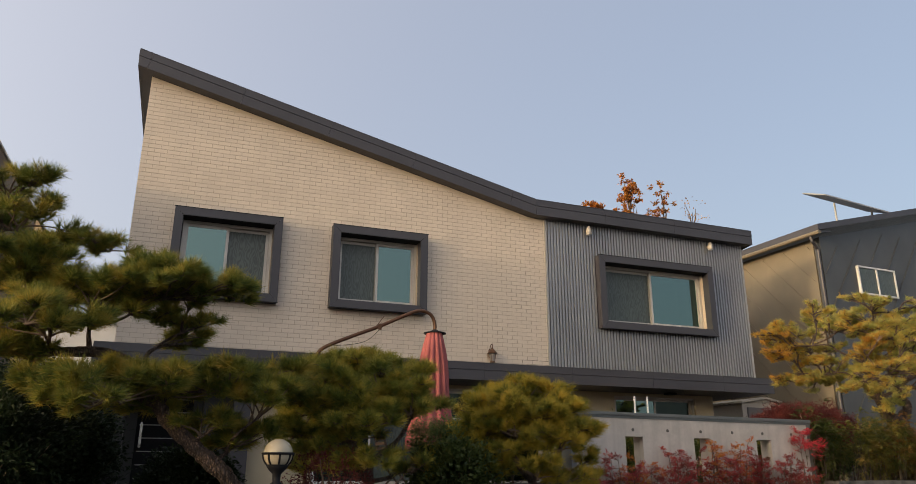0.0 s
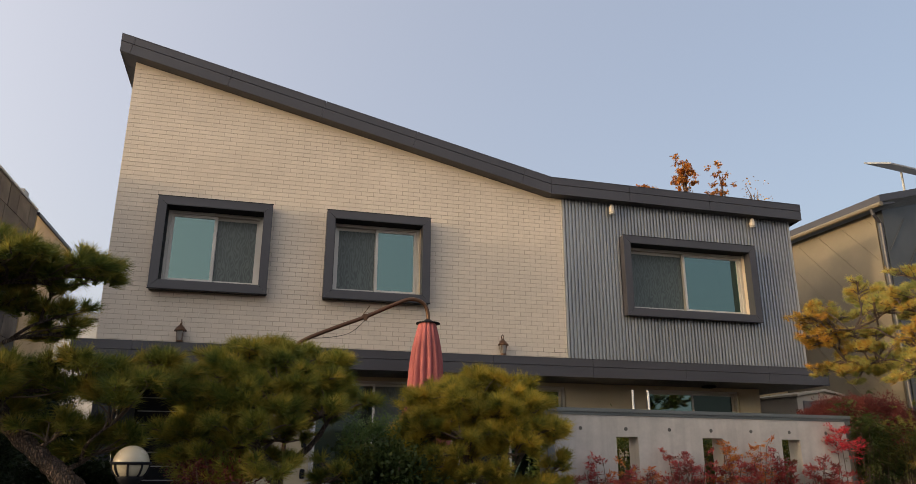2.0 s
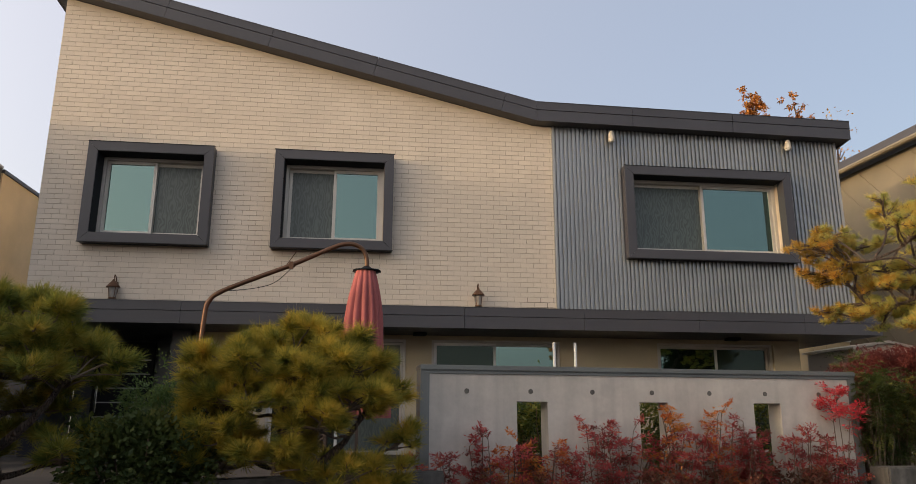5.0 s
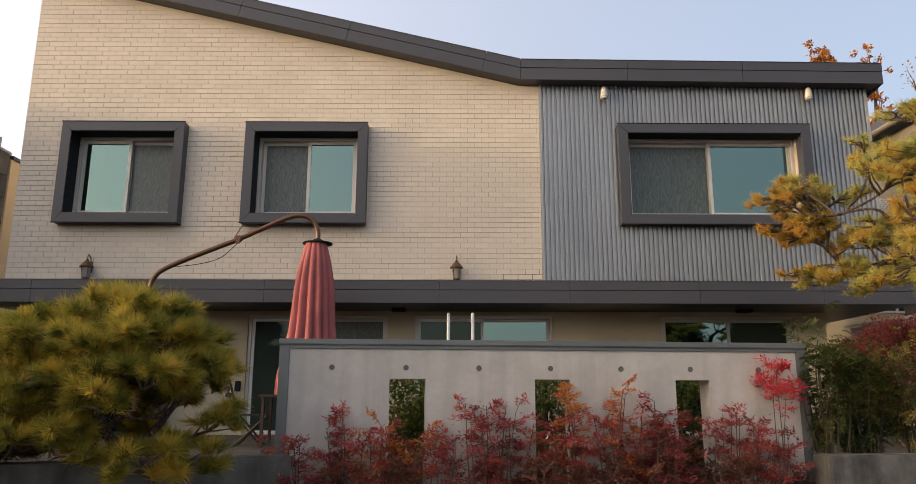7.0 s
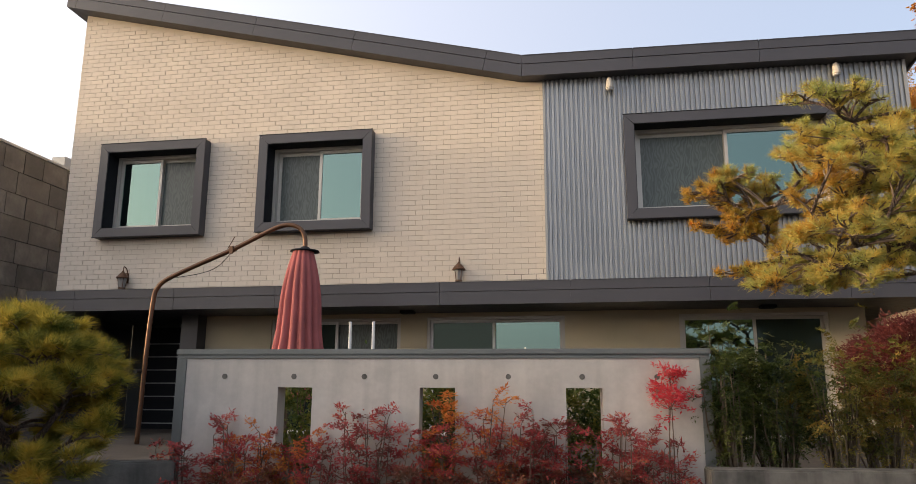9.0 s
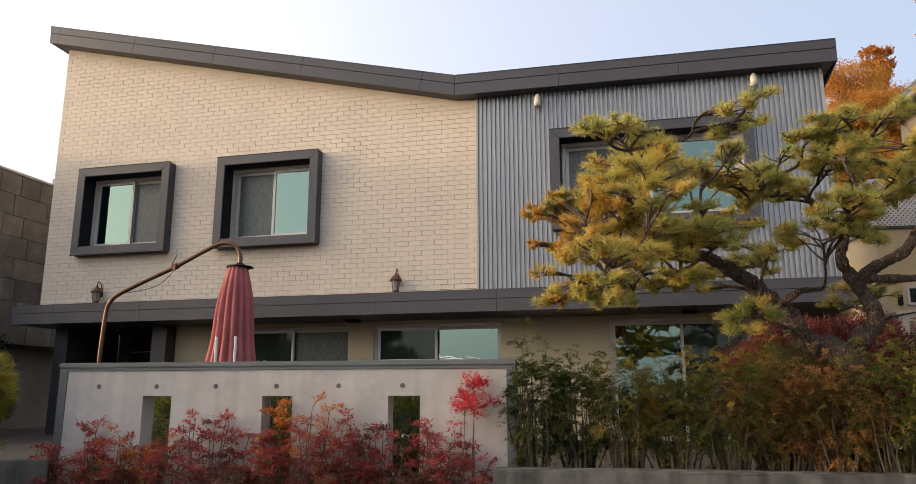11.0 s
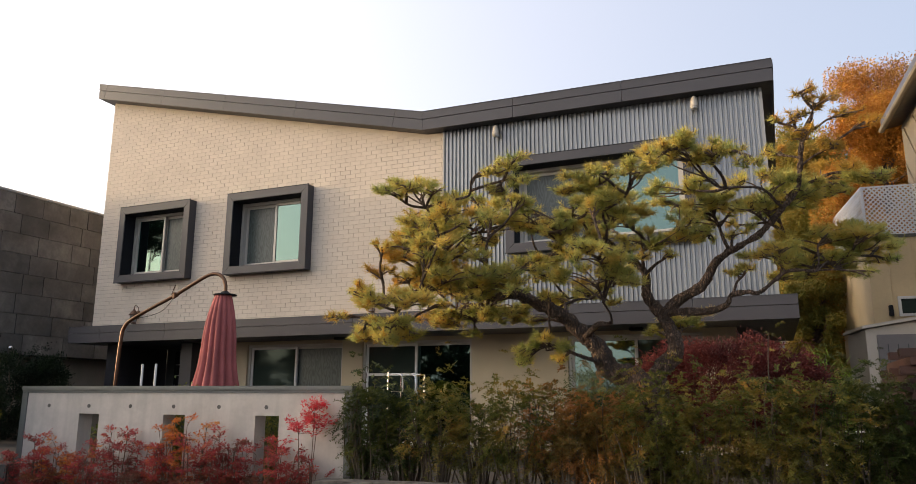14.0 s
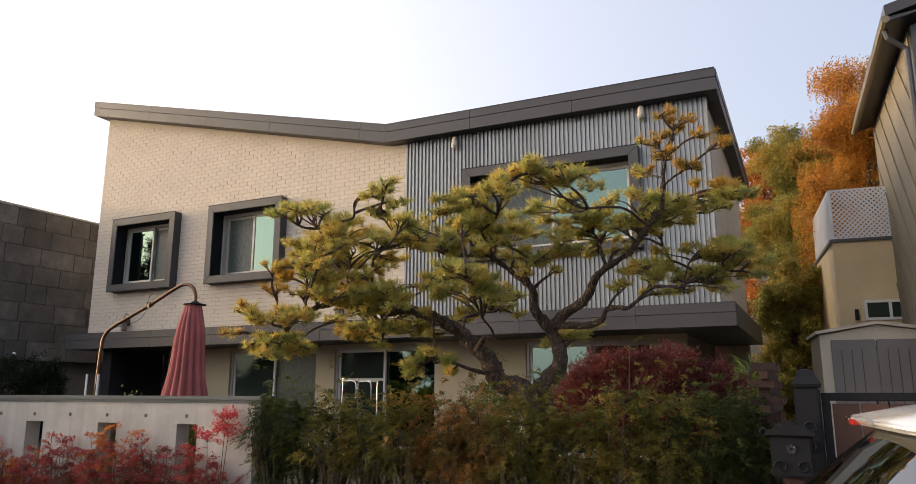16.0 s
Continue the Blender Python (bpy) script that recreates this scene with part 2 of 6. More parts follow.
M_WESTWALL = material("grey beige metal", (0.2, 0.168, 0.115), 0.6, spread=0.08, grain=20, bump=0.05)
M_DARKPANEL = material("dark metal panel", (0.08, 0.085, 0.085), 0.45, 0.15, spread=0.1, grain=10, bump=0.04)
M_PALE = material("pale plastic", (0.55, 0.5, 0.42), 0.5, spread=0.06, bump=0.04)
M_FROST = material("frosted glass", (0.26, 0.24, 0.22), 0.4, spread=0.1, bump=0.02)
M_GREYDOOR = material("grey resin door", (0.2, 0.19, 0.19), 0.6, spread=0.08, grain=50, bump=0.1)
M_LATTICE = material("white lattice", (0.68, 0.7, 0.72), 0.5, spread=0.06, bump=0.02)
M_GLOBE = material("milky globe", (0.5, 0.44, 0.32), 0.25, spread=0.06, grain=10, bump=0.0)
M_CHROME = material("bright steel", (0.75, 0.75, 0.74), 0.22, 1.0, spread=0.04, bump=0.0)
M_CAR = material("silver car paint", (0.62, 0.63, 0.65), 0.22, 0.5, spread=0.0, grain=5, bump=0.0)
M_CARGLASS = glass_material("car glass", (0.5, 0.49, 0.46), (0.02, 0.02, 0.02), 0.55)
M_RED = material("red lens", (0.45, 0.02, 0.02), 0.2, spread=0.05, bump=0.0)
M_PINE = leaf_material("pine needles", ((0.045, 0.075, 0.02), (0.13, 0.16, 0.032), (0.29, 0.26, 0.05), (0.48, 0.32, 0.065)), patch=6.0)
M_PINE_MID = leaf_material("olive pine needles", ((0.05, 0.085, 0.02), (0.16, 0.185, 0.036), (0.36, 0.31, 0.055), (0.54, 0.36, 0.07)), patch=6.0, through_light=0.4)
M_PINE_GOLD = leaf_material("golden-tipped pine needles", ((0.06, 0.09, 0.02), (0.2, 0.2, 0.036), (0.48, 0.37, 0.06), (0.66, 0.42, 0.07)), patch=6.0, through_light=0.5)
# large pine: yellow needles, with warm sunlight mixed into the colours
M_PINE_SUN = leaf_material("yellowing sun-warmed pine needles", ((0.25, 0.31, 0.1), (0.46, 0.46, 0.145), (0.66, 0.53, 0.145), (0.74, 0.47, 0.125)), patch=5.0, through_light=0.55)
# rusty orange that also paints the sunlit west side of that pine
M_PINE_RUST_SUN = leaf_material("sun-warmed rusty pine needles", ((0.2, 0.18, 0.045), (0.42, 0.29, 0.06), (0.58, 0.35, 0.07), (0.6, 0.28, 0.055)), patch=5.0, through_light=0.5)
M_NANDINA = leaf_material("red nandina leaf", ((0.13, 0.09, 0.05), (0.29, 0.062, 0.055), (0.54, 0.095, 0.1), (0.6, 0.22, 0.1)), patch=5.0, through_light=0.5)
M_NANDINA_ORANGE = leaf_material("orange nandina leaf", ((0.4, 0.08, 0.04), (0.6, 0.18, 0.05), (0.68, 0.34, 0.08)), patch=4.0, through_light=0.5)
M_NANDINA_LOW = leaf_material("bronze nandina leaf", ((0.06, 0.065, 0.025), (0.15, 0.06, 0.04), (0.28, 0.09, 0.06), (0.34, 0.26, 0.06)), patch=4.0)
M_NANDINA_TIP = leaf_material("scarlet nandina leaf", ((0.46, 0.03, 0.05), (0.66, 0.06, 0.08), (0.7, 0.12, 0.12)), patch=4.0, through_light=0.5)
M_HEDGE = leaf_material("olive hedge leaf", ((0.05, 0.075, 0.018), (0.12, 0.135, 0.034), (0.24, 0.2, 0.046), (0.4, 0.21, 0.055)), patch=3.6)
M_HEDGE_RED = leaf_material("rusty hedge leaf", ((0.09, 0.085, 0.03), (0.19, 0.13, 0.04), (0.36, 0.17, 0.05), (0.48, 0.2, 0.09)), patch=3.0)
# evergreen leaves taken near black: the shade below the pines is in the colour
M_YEW = leaf_material("darkened evergreen leaf", ((0.006, 0.013, 0.006), (0.012, 0.024, 0.009), (0.028, 0.045, 0.014)), patch=2.6, through_light=0.2)
M_YEW_HEDGE = leaf_material("green hedge leaf", ((0.025, 0.045, 0.016), (0.065, 0.09, 0.024), (0.16, 0.15, 0.036)), patch=3.4)
M_PRIVET = leaf_material("privet leaf", ((0.06, 0.11, 0.04), (0.13, 0.2, 0.065), (0.24, 0.29, 0.09)), patch=6.0)
M_IVY = leaf_material("ivy leaf", ((0.03, 0.07, 0.02), (0.1, 0.13, 0.03), (0.3, 0.26, 0.05)), patch=6.0)
M_MAPLE = leaf_material("dark red maple leaf", ((0.06, 0.02, 0.02), (0.14, 0.034, 0.032), (0.25, 0.066, 0.052)), patch=3.0)
M_RUST = leaf_material("rusty autumn leaf", ((0.28, 0.1, 0.03), (0.48, 0.18, 0.04), (0.55, 0.26, 0.06)), patch=1.6)
M_ORANGE = leaf_material("orange autumn leaf", ((0.18, 0.1, 0.022), (0.44, 0.19, 0.035), (0.58, 0.28, 0.05), (0.56, 0.38, 0.07)), patch=1.6)
M_GREENTREE = leaf_material("green autumn leaf", ((0.1, 0.13, 0.034), (0.21, 0.215, 0.055), (0.36, 0.29, 0.07), (0.48, 0.29, 0.065)), patch=0.8, through_light=0.45)
M_GRASS = leaf_material("light green grass", ((0.14, 0.24, 0.03), (0.3, 0.42, 0.06)), patch=3.0)


# ---- mesh helpers ----
def box(bm, x0, x1, y0, y1, z0, z1, bevel=0.0):
    r = bmesh.ops.create_cube(bm, size=1.0, matrix=Matrix.Translation(((x0 + x1) / 2, (y0 + y1) / 2, (z0 + z1) / 2)) @ Matrix.Diagonal((x1 - x0, y1 - y0, z1 - z0, 1)))
    if bevel:
        edges = list({e for v in r["verts"] for e in v.link_edges})
        bmesh.ops.bevel(bm, geom=edges, offset=bevel, segments=2, affect="EDGES")
    return bm


def prism(bm, outline, y0, y1):
    """An outline of (x, z), extruded from y0 to y1."""
    a = [bm.verts.new((x, y0, z)) for x, z in outline]
    b = [bm.verts.new((x, y1, z)) for x, z in outline]
    n = len(outline)
    bm.faces.new(a)
    bm.faces.new(b[::-1])
    for i in range(n):
        bm.faces.new((a[i], b[i], b[(i + 1) % n], a[(i + 1) % n]))
    bmesh.ops.recalc_face_normals(bm, faces=bm.faces)
    return bm


def lathe(bm, rings, centre=(0, 0, 0), n=24, flute=None):
    """Rings of (radius, z) round a vertical axis. flute(angle, radius) may shape the radius."""
    cx, cy, cz = centre
    rows = []
    for r, z in rings:
        row = []
        for i in range(n):
            a = 2 * math.pi * i / n
            q = flute(a, r) if flute else r
            row.append(bm.verts.new((cx + q * math.cos(a), cy + q * math.sin(a), cz + z)))
        rows.append(row)
    for u, v in zip(rows, rows[1:]):
        for i in range(n):
            bm.faces.new((u[i], u[(i + 1) % n], v[(i + 1) % n], v[i]))
    bm.faces.new(rows[0][::-1])
    bm.faces.new(rows[-1])
    return bm


def tube(bm, pts, radii, n=8):
    """A tapered tube along points."""
    pts = [Vector(p) for p in pts]
    if not isinstance(radii, (list, tuple)):
        radii = [radii] * len(pts)
    rows, side = [], None
    for i, p in enumerate(pts):
        d = (pts[min(i + 1, len(pts) - 1)] - pts[max(i - 1, 0)]).normalized()
        if side is None:
            side = d.orthogonal().normalized()
        side = (side - d * side.dot(d))
        side = side.normalized() if side.length > 1e-5 else d.orthogonal().normalized()
        up = d.cross(side)
        rows.append([bm.verts.new(p + radii[i] * (math.cos(2 * math.pi * k / n) * side + math.sin(2 * math.pi * k / n) * up)) for k in range(n)])
    for u, v in zip(rows, rows[1:]):
        for k in range(n):
            bm.faces.new((u[k], u[(k + 1) % n], v[(k + 1) % n], v[k]))
    bm.faces.new(rows[0][::-1])
    bm.faces.new(rows[-1])
    return bm


def smooth_path(pts, steps=5):
    """Points on a smooth line through pts."""
    pts = [Vector(p) for p in pts]
    out = []
    for i in range(len(pts) - 1):
        a, b, c, d = pts[max(i - 1, 0)], pts[i], pts[i + 1], pts[min(i + 2, len(pts) - 1)]
        for k in range(steps):
            t = k / steps
            out.append(0.5 * ((2 * b) + (c - a) * t + (2 * a - 5 * b + 4 * c - d) * t * t + (3 * b - a - 3 * c + d) * t ** 3))
    return out + [pts[-1]]


def mesh_of(name, bm, mat, smooth=False):
    me = bpy.data.meshes.new(name)
    bm.to_mesh(me)
    bm.free()
    me.materials.append(mat)
    if smooth:
        me.shade_smooth()
    return me


def hung(ob, parent, label=""):
    """Puts ob under parent; its mesh keeps its place in the world."""
    ob.parent = parent
    if parent is not None and parent.type == "EMPTY":
        ob.matrix_parent_inverse = Matrix.Translation(-parent.location)
    return tagged(ob, label) if label else ob


def part(name, bm, mat, parent=None, label="", smooth=False):
    return hung(new(name, mesh_of(name, bm, mat, smooth)), parent, label)


def soup(name, verts, faces, mat, parent=None, label=""):
    """One mesh from arrays of vertices and faces."""
    me = bpy.data.meshes.new(name)
    me.from_pydata(verts, [], faces)
    me.materials.append(mat)
    return hung(new(name, me), parent, label)


def thing(name, label, category, group="", kind="", at=(0, 0, 0)):
    ob = new(name)
    ob.location = at
    ob.empty_display_size = 0.2
    return tagged(ob, label, category, group, kind)


def one_box(name, x0, x1, y0, y1, z0, z1, mat, parent=None, label="", bevel=0.0):
    return part(name, box(bmesh.new(), x0, x1, y0, y1, z0, z1, bevel), mat, parent, label)


# ---- ground ----
def street_height(x, y):
    return max(-1.0, min(1.6, 0.052 * x))


def ground_height(x, y):
    if y < 0:
        return street_height(x, y)
    if y > 26:
        return 1.3 + min(14.0, (y - 26) * 0.3)
    return 1.3


ground = bmesh.new()
gx = [-400, -60, -20, -8, -4, 0, 2, 4.9, 5, 6, 7, 8, 8.85, 8.95, 10, 12, 14, 16, 20, 40, 80, 400]
gy = [-400, -60, -12, -4, 0, 3, 5.0, 6.0, 8.4, 8.95, 9.1, 14, 20, 26, 34, 44, 60, 75, 400]


def front_line(x):
    """The y of the garden's front edge along the street."""
    return 8.42 if x > 4.9 else max(-40.0, 8.3 + (x - 4.9) * 0.5)


grid = {}
for i, x in enumerate(gx):
    for j, y in enumerate(gy):
        garden = y > front_line(x) + 0.5 or y >= 9.1
        grid[i, j] = ground.verts.new((x, y, ground_height(x, y) if garden else street_height(x, y)))
for i in range(len(gx) - 1):
    for j in range(len(gy) - 1):
        ground.faces.new((grid[i, j], grid[i + 1, j], grid[i + 1, j + 1], grid[i, j + 1]))
tagged(part("ground", ground, M_SOIL), "dark garden soil rising to a wooded slope", "ground", kind="structure")

road = bmesh.new()
rx_ = [-60, -40, -19, -12, -8, -4, 0, 4.9, 8, 12, 16, 20, 24, 30, 45, 60]
edge = [(road.verts.new((x, -7.0 + 0.1 * x, street_height(x, 0) + 0.03)), road.verts.new((x, front_line(x) - 0.9 if x < 4.9 else 8.0, street_height(x, 0) + 0.03))) for x in rx_]
for (a, b), (c, d) in zip(edge, edge[1:]):
    road.faces.new((a, c, d, b))
tagged(part("road", road, M_ASPHALT), "grey asphalt street rising gently", "road", kind="structure")

terrace = bmesh.new()
box(terrace, 1.5, 12.4, 9.15, 15.2, 1.0, 1.22)
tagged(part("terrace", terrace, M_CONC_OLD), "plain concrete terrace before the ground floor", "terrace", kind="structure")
deck = thing("deck", "dark timber deck boards at the terrace's edge", "deck", kind="structure", at=(2.6, 9.5, 1.22))
for k in range(9):
    one_box("board", 1.6, 4.6, 9.2 + k * 0.145, 9.335 + k * 0.145, 1.22, 1.26, M_WOOD, deck)

# ---- the house ----
WALL_Y, FRONT_Y, BACK_Y = 14.47, 14.2, 19.0
X_L, X_PANEL, X_R = -1.2, 7.52, 13.12
ROOF_L, VALLEY, ROOF_R = (-1.46, 9.57), (7.19, 7.53), (13.32, 7.48)
BAND = 0.365


def roof_top(x):
    """The height of the fascia's upper edge over x."""
    (xa, za), (xb, zb), (xc, zc) = ROOF_L, VALLEY, ROOF_R
    return za + (zb - za) * (x - xa) / (xb - xa) if x < xb else zb + (zc - zb) * (x - xb) / (xc - xb)


def soffit(x):
    return roof_top(x) - BAND


house = thing("house", "two-storey house of cream brick, corrugated steel and charcoal trim", "house", at=(6.0, 15.0, 1.3))

WINDOWS = {"a": (-0.46, 1.58), "b": (2.59, 4.63), "c": (8.81, 12.03)}
W_LO, W_HI, RIM, GLASS_Y = 4.68, 6.41, 0.165, 14.62
BOTTOM = 3.62

# upper wall core, with real openings
core = bmesh.new()
xs = sorted({X_L, 7.19, X_R, *(v for w in WINDOWS.values() for v in (w[0] + RIM, w[1] - RIM))})
lo, hi = W_LO + RIM, W_HI - RIM
for xa, xb in zip(xs, xs[1:]):
    opening = any(abs(xa - (w[0] + RIM)) < 1e-6 for w in WINDOWS.values())
    if opening:
        prism(core, [(xa, BOTTOM), (xb, BOTTOM), (xb, lo), (xa, lo)], WALL_Y + 0.005, WALL_Y + 0.25)
        prism(core, [(xa, hi), (xb, hi), (xb, soffit(xb)), (xa, soffit(xa))], WALL_Y + 0.005, WALL_Y + 0.25)
    else:
        prism(core, [(xa, BOTTOM), (xb, BOTTOM), (xb, soffit(xb)), (xa, soffit(xa))], WALL_Y + 0.005, WALL_Y + 0.25)
bmesh.ops.remove_doubles(core, verts=core.verts, dist=1e-4)
wall_front = part("wall", core, M_MORTAR, house, "cream brick wall in running bond")
side = bmesh.new()
box(side, X_L, X_L + 0.25, WALL_Y + 0.27, BACK_Y, BOTTOM, 8.6)
part("side_wall", side, M_BRICK_FAR, house)
side = bmesh.new()
box(side, X_R - 0.26, X_R - 0.012, WALL_Y + 0.27, BACK_Y, BOTTOM, 6.9)
wall_side = part("side_wall", side, M_MORTAR, house, "cream brick side wall")
one_box("back_wall", X_L, X_R, BACK_Y, BACK_Y + 0.2, 1.3, 6.6, M_STUCCO, house)

# corrugated cladding
corr = bmesh.new()
PITCH, DEPTH = 0.0775, 0.034


def corrugate(bm, xa, xb, za, zb):
    """Trapezoid ribs from xa to xb; za and zb give the lower and upper end over x."""
    pts, x = [], xa
    while x < xb - 1e-4:
        for f, y in ((0.0, 0), (0.36, 0), (0.45, -DEPTH), (0.91, -DEPTH), (1.0, 0)):
            if x + f * PITCH <= xb:
                pts.append((x + f * PITCH, WALL_Y + y - 0.004))
        x += PITCH
    pts.append((xb, pts[-1][1]))
    low = [bm.verts.new((px, py, za(px))) for px, py in pts]
    top = [bm.verts.new((px, py, zb(px))) for px, py in pts]
    for i in range(len(pts) - 1):
        if pts[i + 1][0] - pts[i][0] > 1e-6:
            bm.faces.new((low[i], low[i + 1], top[i + 1], top[i]))


wc = WINDOWS["c"]
corrugate(corr, X_PANEL + 0.035, wc[0] + 0.05, lambda x: BOTTOM, soffit)
corrugate(corr, wc[0] + 0.05, wc[1] - 0.05, lambda x: BOTTOM, lambda x: W_LO + 0.05)
corrugate(corr, wc[0] + 0.05, wc[1] - 0.05, lambda x: W_HI - 0.05, soffit)
corrugate(corr, wc[1] - 0.05, X_R - 0.03, lambda x: BOTTOM, soffit)
part("cladding", corr, M_CORR, house, "grey vertically ribbed steel cladding")
one_box("corner_trim", X_PANEL, X_PANEL + 0.034, WALL_Y - 0.042, WALL_Y + 0.01, BOTTOM, soffit(X_PANEL), M_TRIM, house)
one_box("corner_trim", X_R - 0.03, X_R + 0.02, WALL_Y - 0.044, WALL_Y + 0.1, BOTTOM, soffit(X_R), M_TRIM, house)

# roof and fascia
roof = bmesh.new()
FALL = 0.1
rf = []
for x, z in (ROOF_L, VALLEY, ROOF_R):
    rf.append([roof.verts.new((x, FRONT_Y + 0.02, z - 0.01)), roof.verts.new((x, BACK_Y + 0.3, z - 0.01 - (FALL * (BACK_Y - FRONT_Y) if x > 0 else 0.1)))])
for a, b in zip(rf, rf[1:]):
    roof.faces.new((a[0], b[0], b[1], a[1]))
bmesh.ops.solidify(roof, geom=list(roof.faces), thickness=0.3)
part("roof", roof, M_METAL, house, "charcoal metal butterfly roof with a folded valley")


def fascia_panel(xa, xb, top, height, y0, y1):
    """One folded sheet: a lower band and a slightly proud upper band over a shadow groove; its ends stand square to the slope."""
    bm = bmesh.new()

    def band(lo_f, hi_f, ya, yb):
        outline = []
        for x, f in ((xa, lo_f), (xb, lo_f), (xb, hi_f), (xa, hi_f)):
            if min(abs(x - e) for e in (ROOF_L[0], VALLEY[0], ROOF_R[0])) > 0.02:
                x += (top(xb) - top(xa)) / (xb - xa) * height * (1 - f)
            outline.append((x, top(x) - height * (1 - f)))
        prism(bm, outline, ya, yb)

    band(0.0, 0.565, y0, y1)
    band(0.585, 1.0, y0 - 0.01, y1)
    band(0.55, 0.6, y0 + 0.03, y1 - 0.001)
    band(0.985, 1.012, y0 - 0.018, y1)
    return bm


def run_of_panels(name, marks, top, height, y0, y1):
    for a, b in zip(marks, marks[1:]):
        part(name, fascia_panel(a + 0.003, b - 0.003, top, height, y0, y1), M_METAL, house)


run_of_panels("fascia_panel", [-1.46, -1.2, 0.62, 2.44, 4.3, 6.62, 7.19, 9.0, 10.95, 13.32], roof_top, BAND, FRONT_Y, FRONT_Y + 0.05)
soff = bmesh.new()
for xa, xb in ((-1.46, 7.19), (7.19, 13.32)):
    prism(soff, [(xa, soffit(xa) + 0.004), (xb, soffit(xb) + 0.004), (xb, soffit(xb) + 0.05), (xa, soffit(xa) + 0.05)], FRONT_Y + 0.051, WALL_Y + 0.3)
part("soffit", soff, M_METAL, house)
for x, drop in ((ROOF_L[0], 0.1), (ROOF_R[0], FALL * (BACK_Y - FRONT_Y))):
    for f0, f1, out in ((0.0, 0.565, 0.0), (0.585, 1.0, 0.01)):
        bm = bmesh.new()
        z0, s = roof_top(x), 1 if x > 0 else -1
        v = []
        for xx in (x - s * 0.03, x + s * out):
            for y, z in ((FRONT_Y + 0.052, z0), (BACK_Y + 0.3, z0 - drop)):
                v += [bm.verts.new((xx, y, z - BAND * (1 - f0))), bm.verts.new((xx, y, z - BAND * (1 - f1)))]
        bmesh.ops.convex_hull(bm, input=v)
        part("verge_board", bm, M_METAL, house)
for xa, xb in ((ROOF_L[0] + 0.035, X_L), (X_R + 0.022, ROOF_R[0] - 0.035)):
    bm = bmesh.new()
    drop = 0.1 if xa < 0 else FALL * (BACK_Y - FRONT_Y)
    for x in (xa, xb):
        for y, d in ((WALL_Y + 0.31, 0), (BACK_Y + 0.28, drop)):
            for dz in (0.004, 0.05):
                bm.verts.new((x, y, soffit(x) - d + dz))
    bmesh.ops.convex_hull(bm, input=list(bm.verts))
    part("soffit", bm, M_METAL, house)

# the ledge between the storeys
LEDGE_TOP, LEDGE_H, LEDGE_Y = 3.715, 0.355, 14.12
run_of_panels("ledge_panel", [-1.5, -0.55, 1.3, 3.1, 5.85, 7.9, 9.95, 11.9, 13.38], lambda x: LEDGE_TOP, LEDGE_H, LEDGE_Y, LEDGE_Y + 0.05)
bm = bmesh.new()
box(bm, -1.5, 13.38, LEDGE_Y + 0.051, 15.4, LEDGE_TOP - LEDGE_H + 0.005, LEDGE_TOP - 0.005)
box(bm, 12.4, 13.378, 15.41, BACK_Y, LEDGE_TOP - LEDGE_H + 0.005, LEDGE_TOP - 0.005)
part("ledge_core", bm, M_METAL, house)
one_box("floor_slab", X_L + 0.02, 12.39, 15.41, BACK_Y - 0.01, LEDGE_TOP - LEDGE_H + 0.005, LEDGE_TOP - 0.1, M_DARKPANEL, house)

# ground floor
G_Y, G_HEAD, G_SILL = 15.25, 3.29, 1.27
G_WIN = [(2.57, 3.76, 4.95), (5.41, 6.56, 7.77), (9.62, 10.8, 11.92)]
gw = bmesh.new()
xs = [1.32] + [v for a, m, b in G_WIN for v in (a, b)] + [12.45]
for k, (xa, xb) in enumerate(zip(xs, xs[1:])):
    if k % 2:
        box(gw, xa, xb, G_Y, G_Y + 0.25, G_HEAD, LEDGE_TOP - LEDGE_H)
    else:
        box(gw, xa, xb, G_Y, G_Y + 0.25, 1.15, LEDGE_TOP - LEDGE_H)
bmesh.ops.remove_doubles(gw, verts=gw.verts, dist=6e-3)
part("ground_floor_wall", gw, M_STUCCO, house, "beige rendered ground-floor wall")


# side wall in a dark tone that stands for the shade under the ledge
one_box("passage_wall", 12.2, 12.44, G_Y + 0.255, BACK_Y, 1.15, LEDGE_TOP - LEDGE_H, M_DARKPANEL, house)


def pane_group(win, xa, xb, za, zb, y, screen, bar=0.055, frame_mat=M_ALU, glass=M_GLASS):
    """One sash: four frame bars and its glass."""
    bm = bmesh.new()
    box(bm, xa, xa + bar, y, y + 0.05, za, zb, 0.004)
    box(bm, xb - bar, xb, y, y + 0.05, za, zb, 0.004)
    box(bm, xa + bar, xb - bar, y, y + 0.05, za, za + bar, 0.004)
    box(bm, xa + bar, xb - bar, y, y + 0.05, zb - bar, zb, 0.004)
    part("sash", bm, frame_mat, win)
    g = one_box("pane", xa + bar * 0.9, xb - bar * 0.9, y + 0.018, y + 0.026, za + bar * 0.9, zb - bar * 0.9, M_GLASS_SCREEN if screen else glass, win, "glass behind a dark fly screen" if screen else "green glass toned with a dark reflection" if glass is M_GLASS_DARK else "teal coated glass")
    g.visible_shadow = False


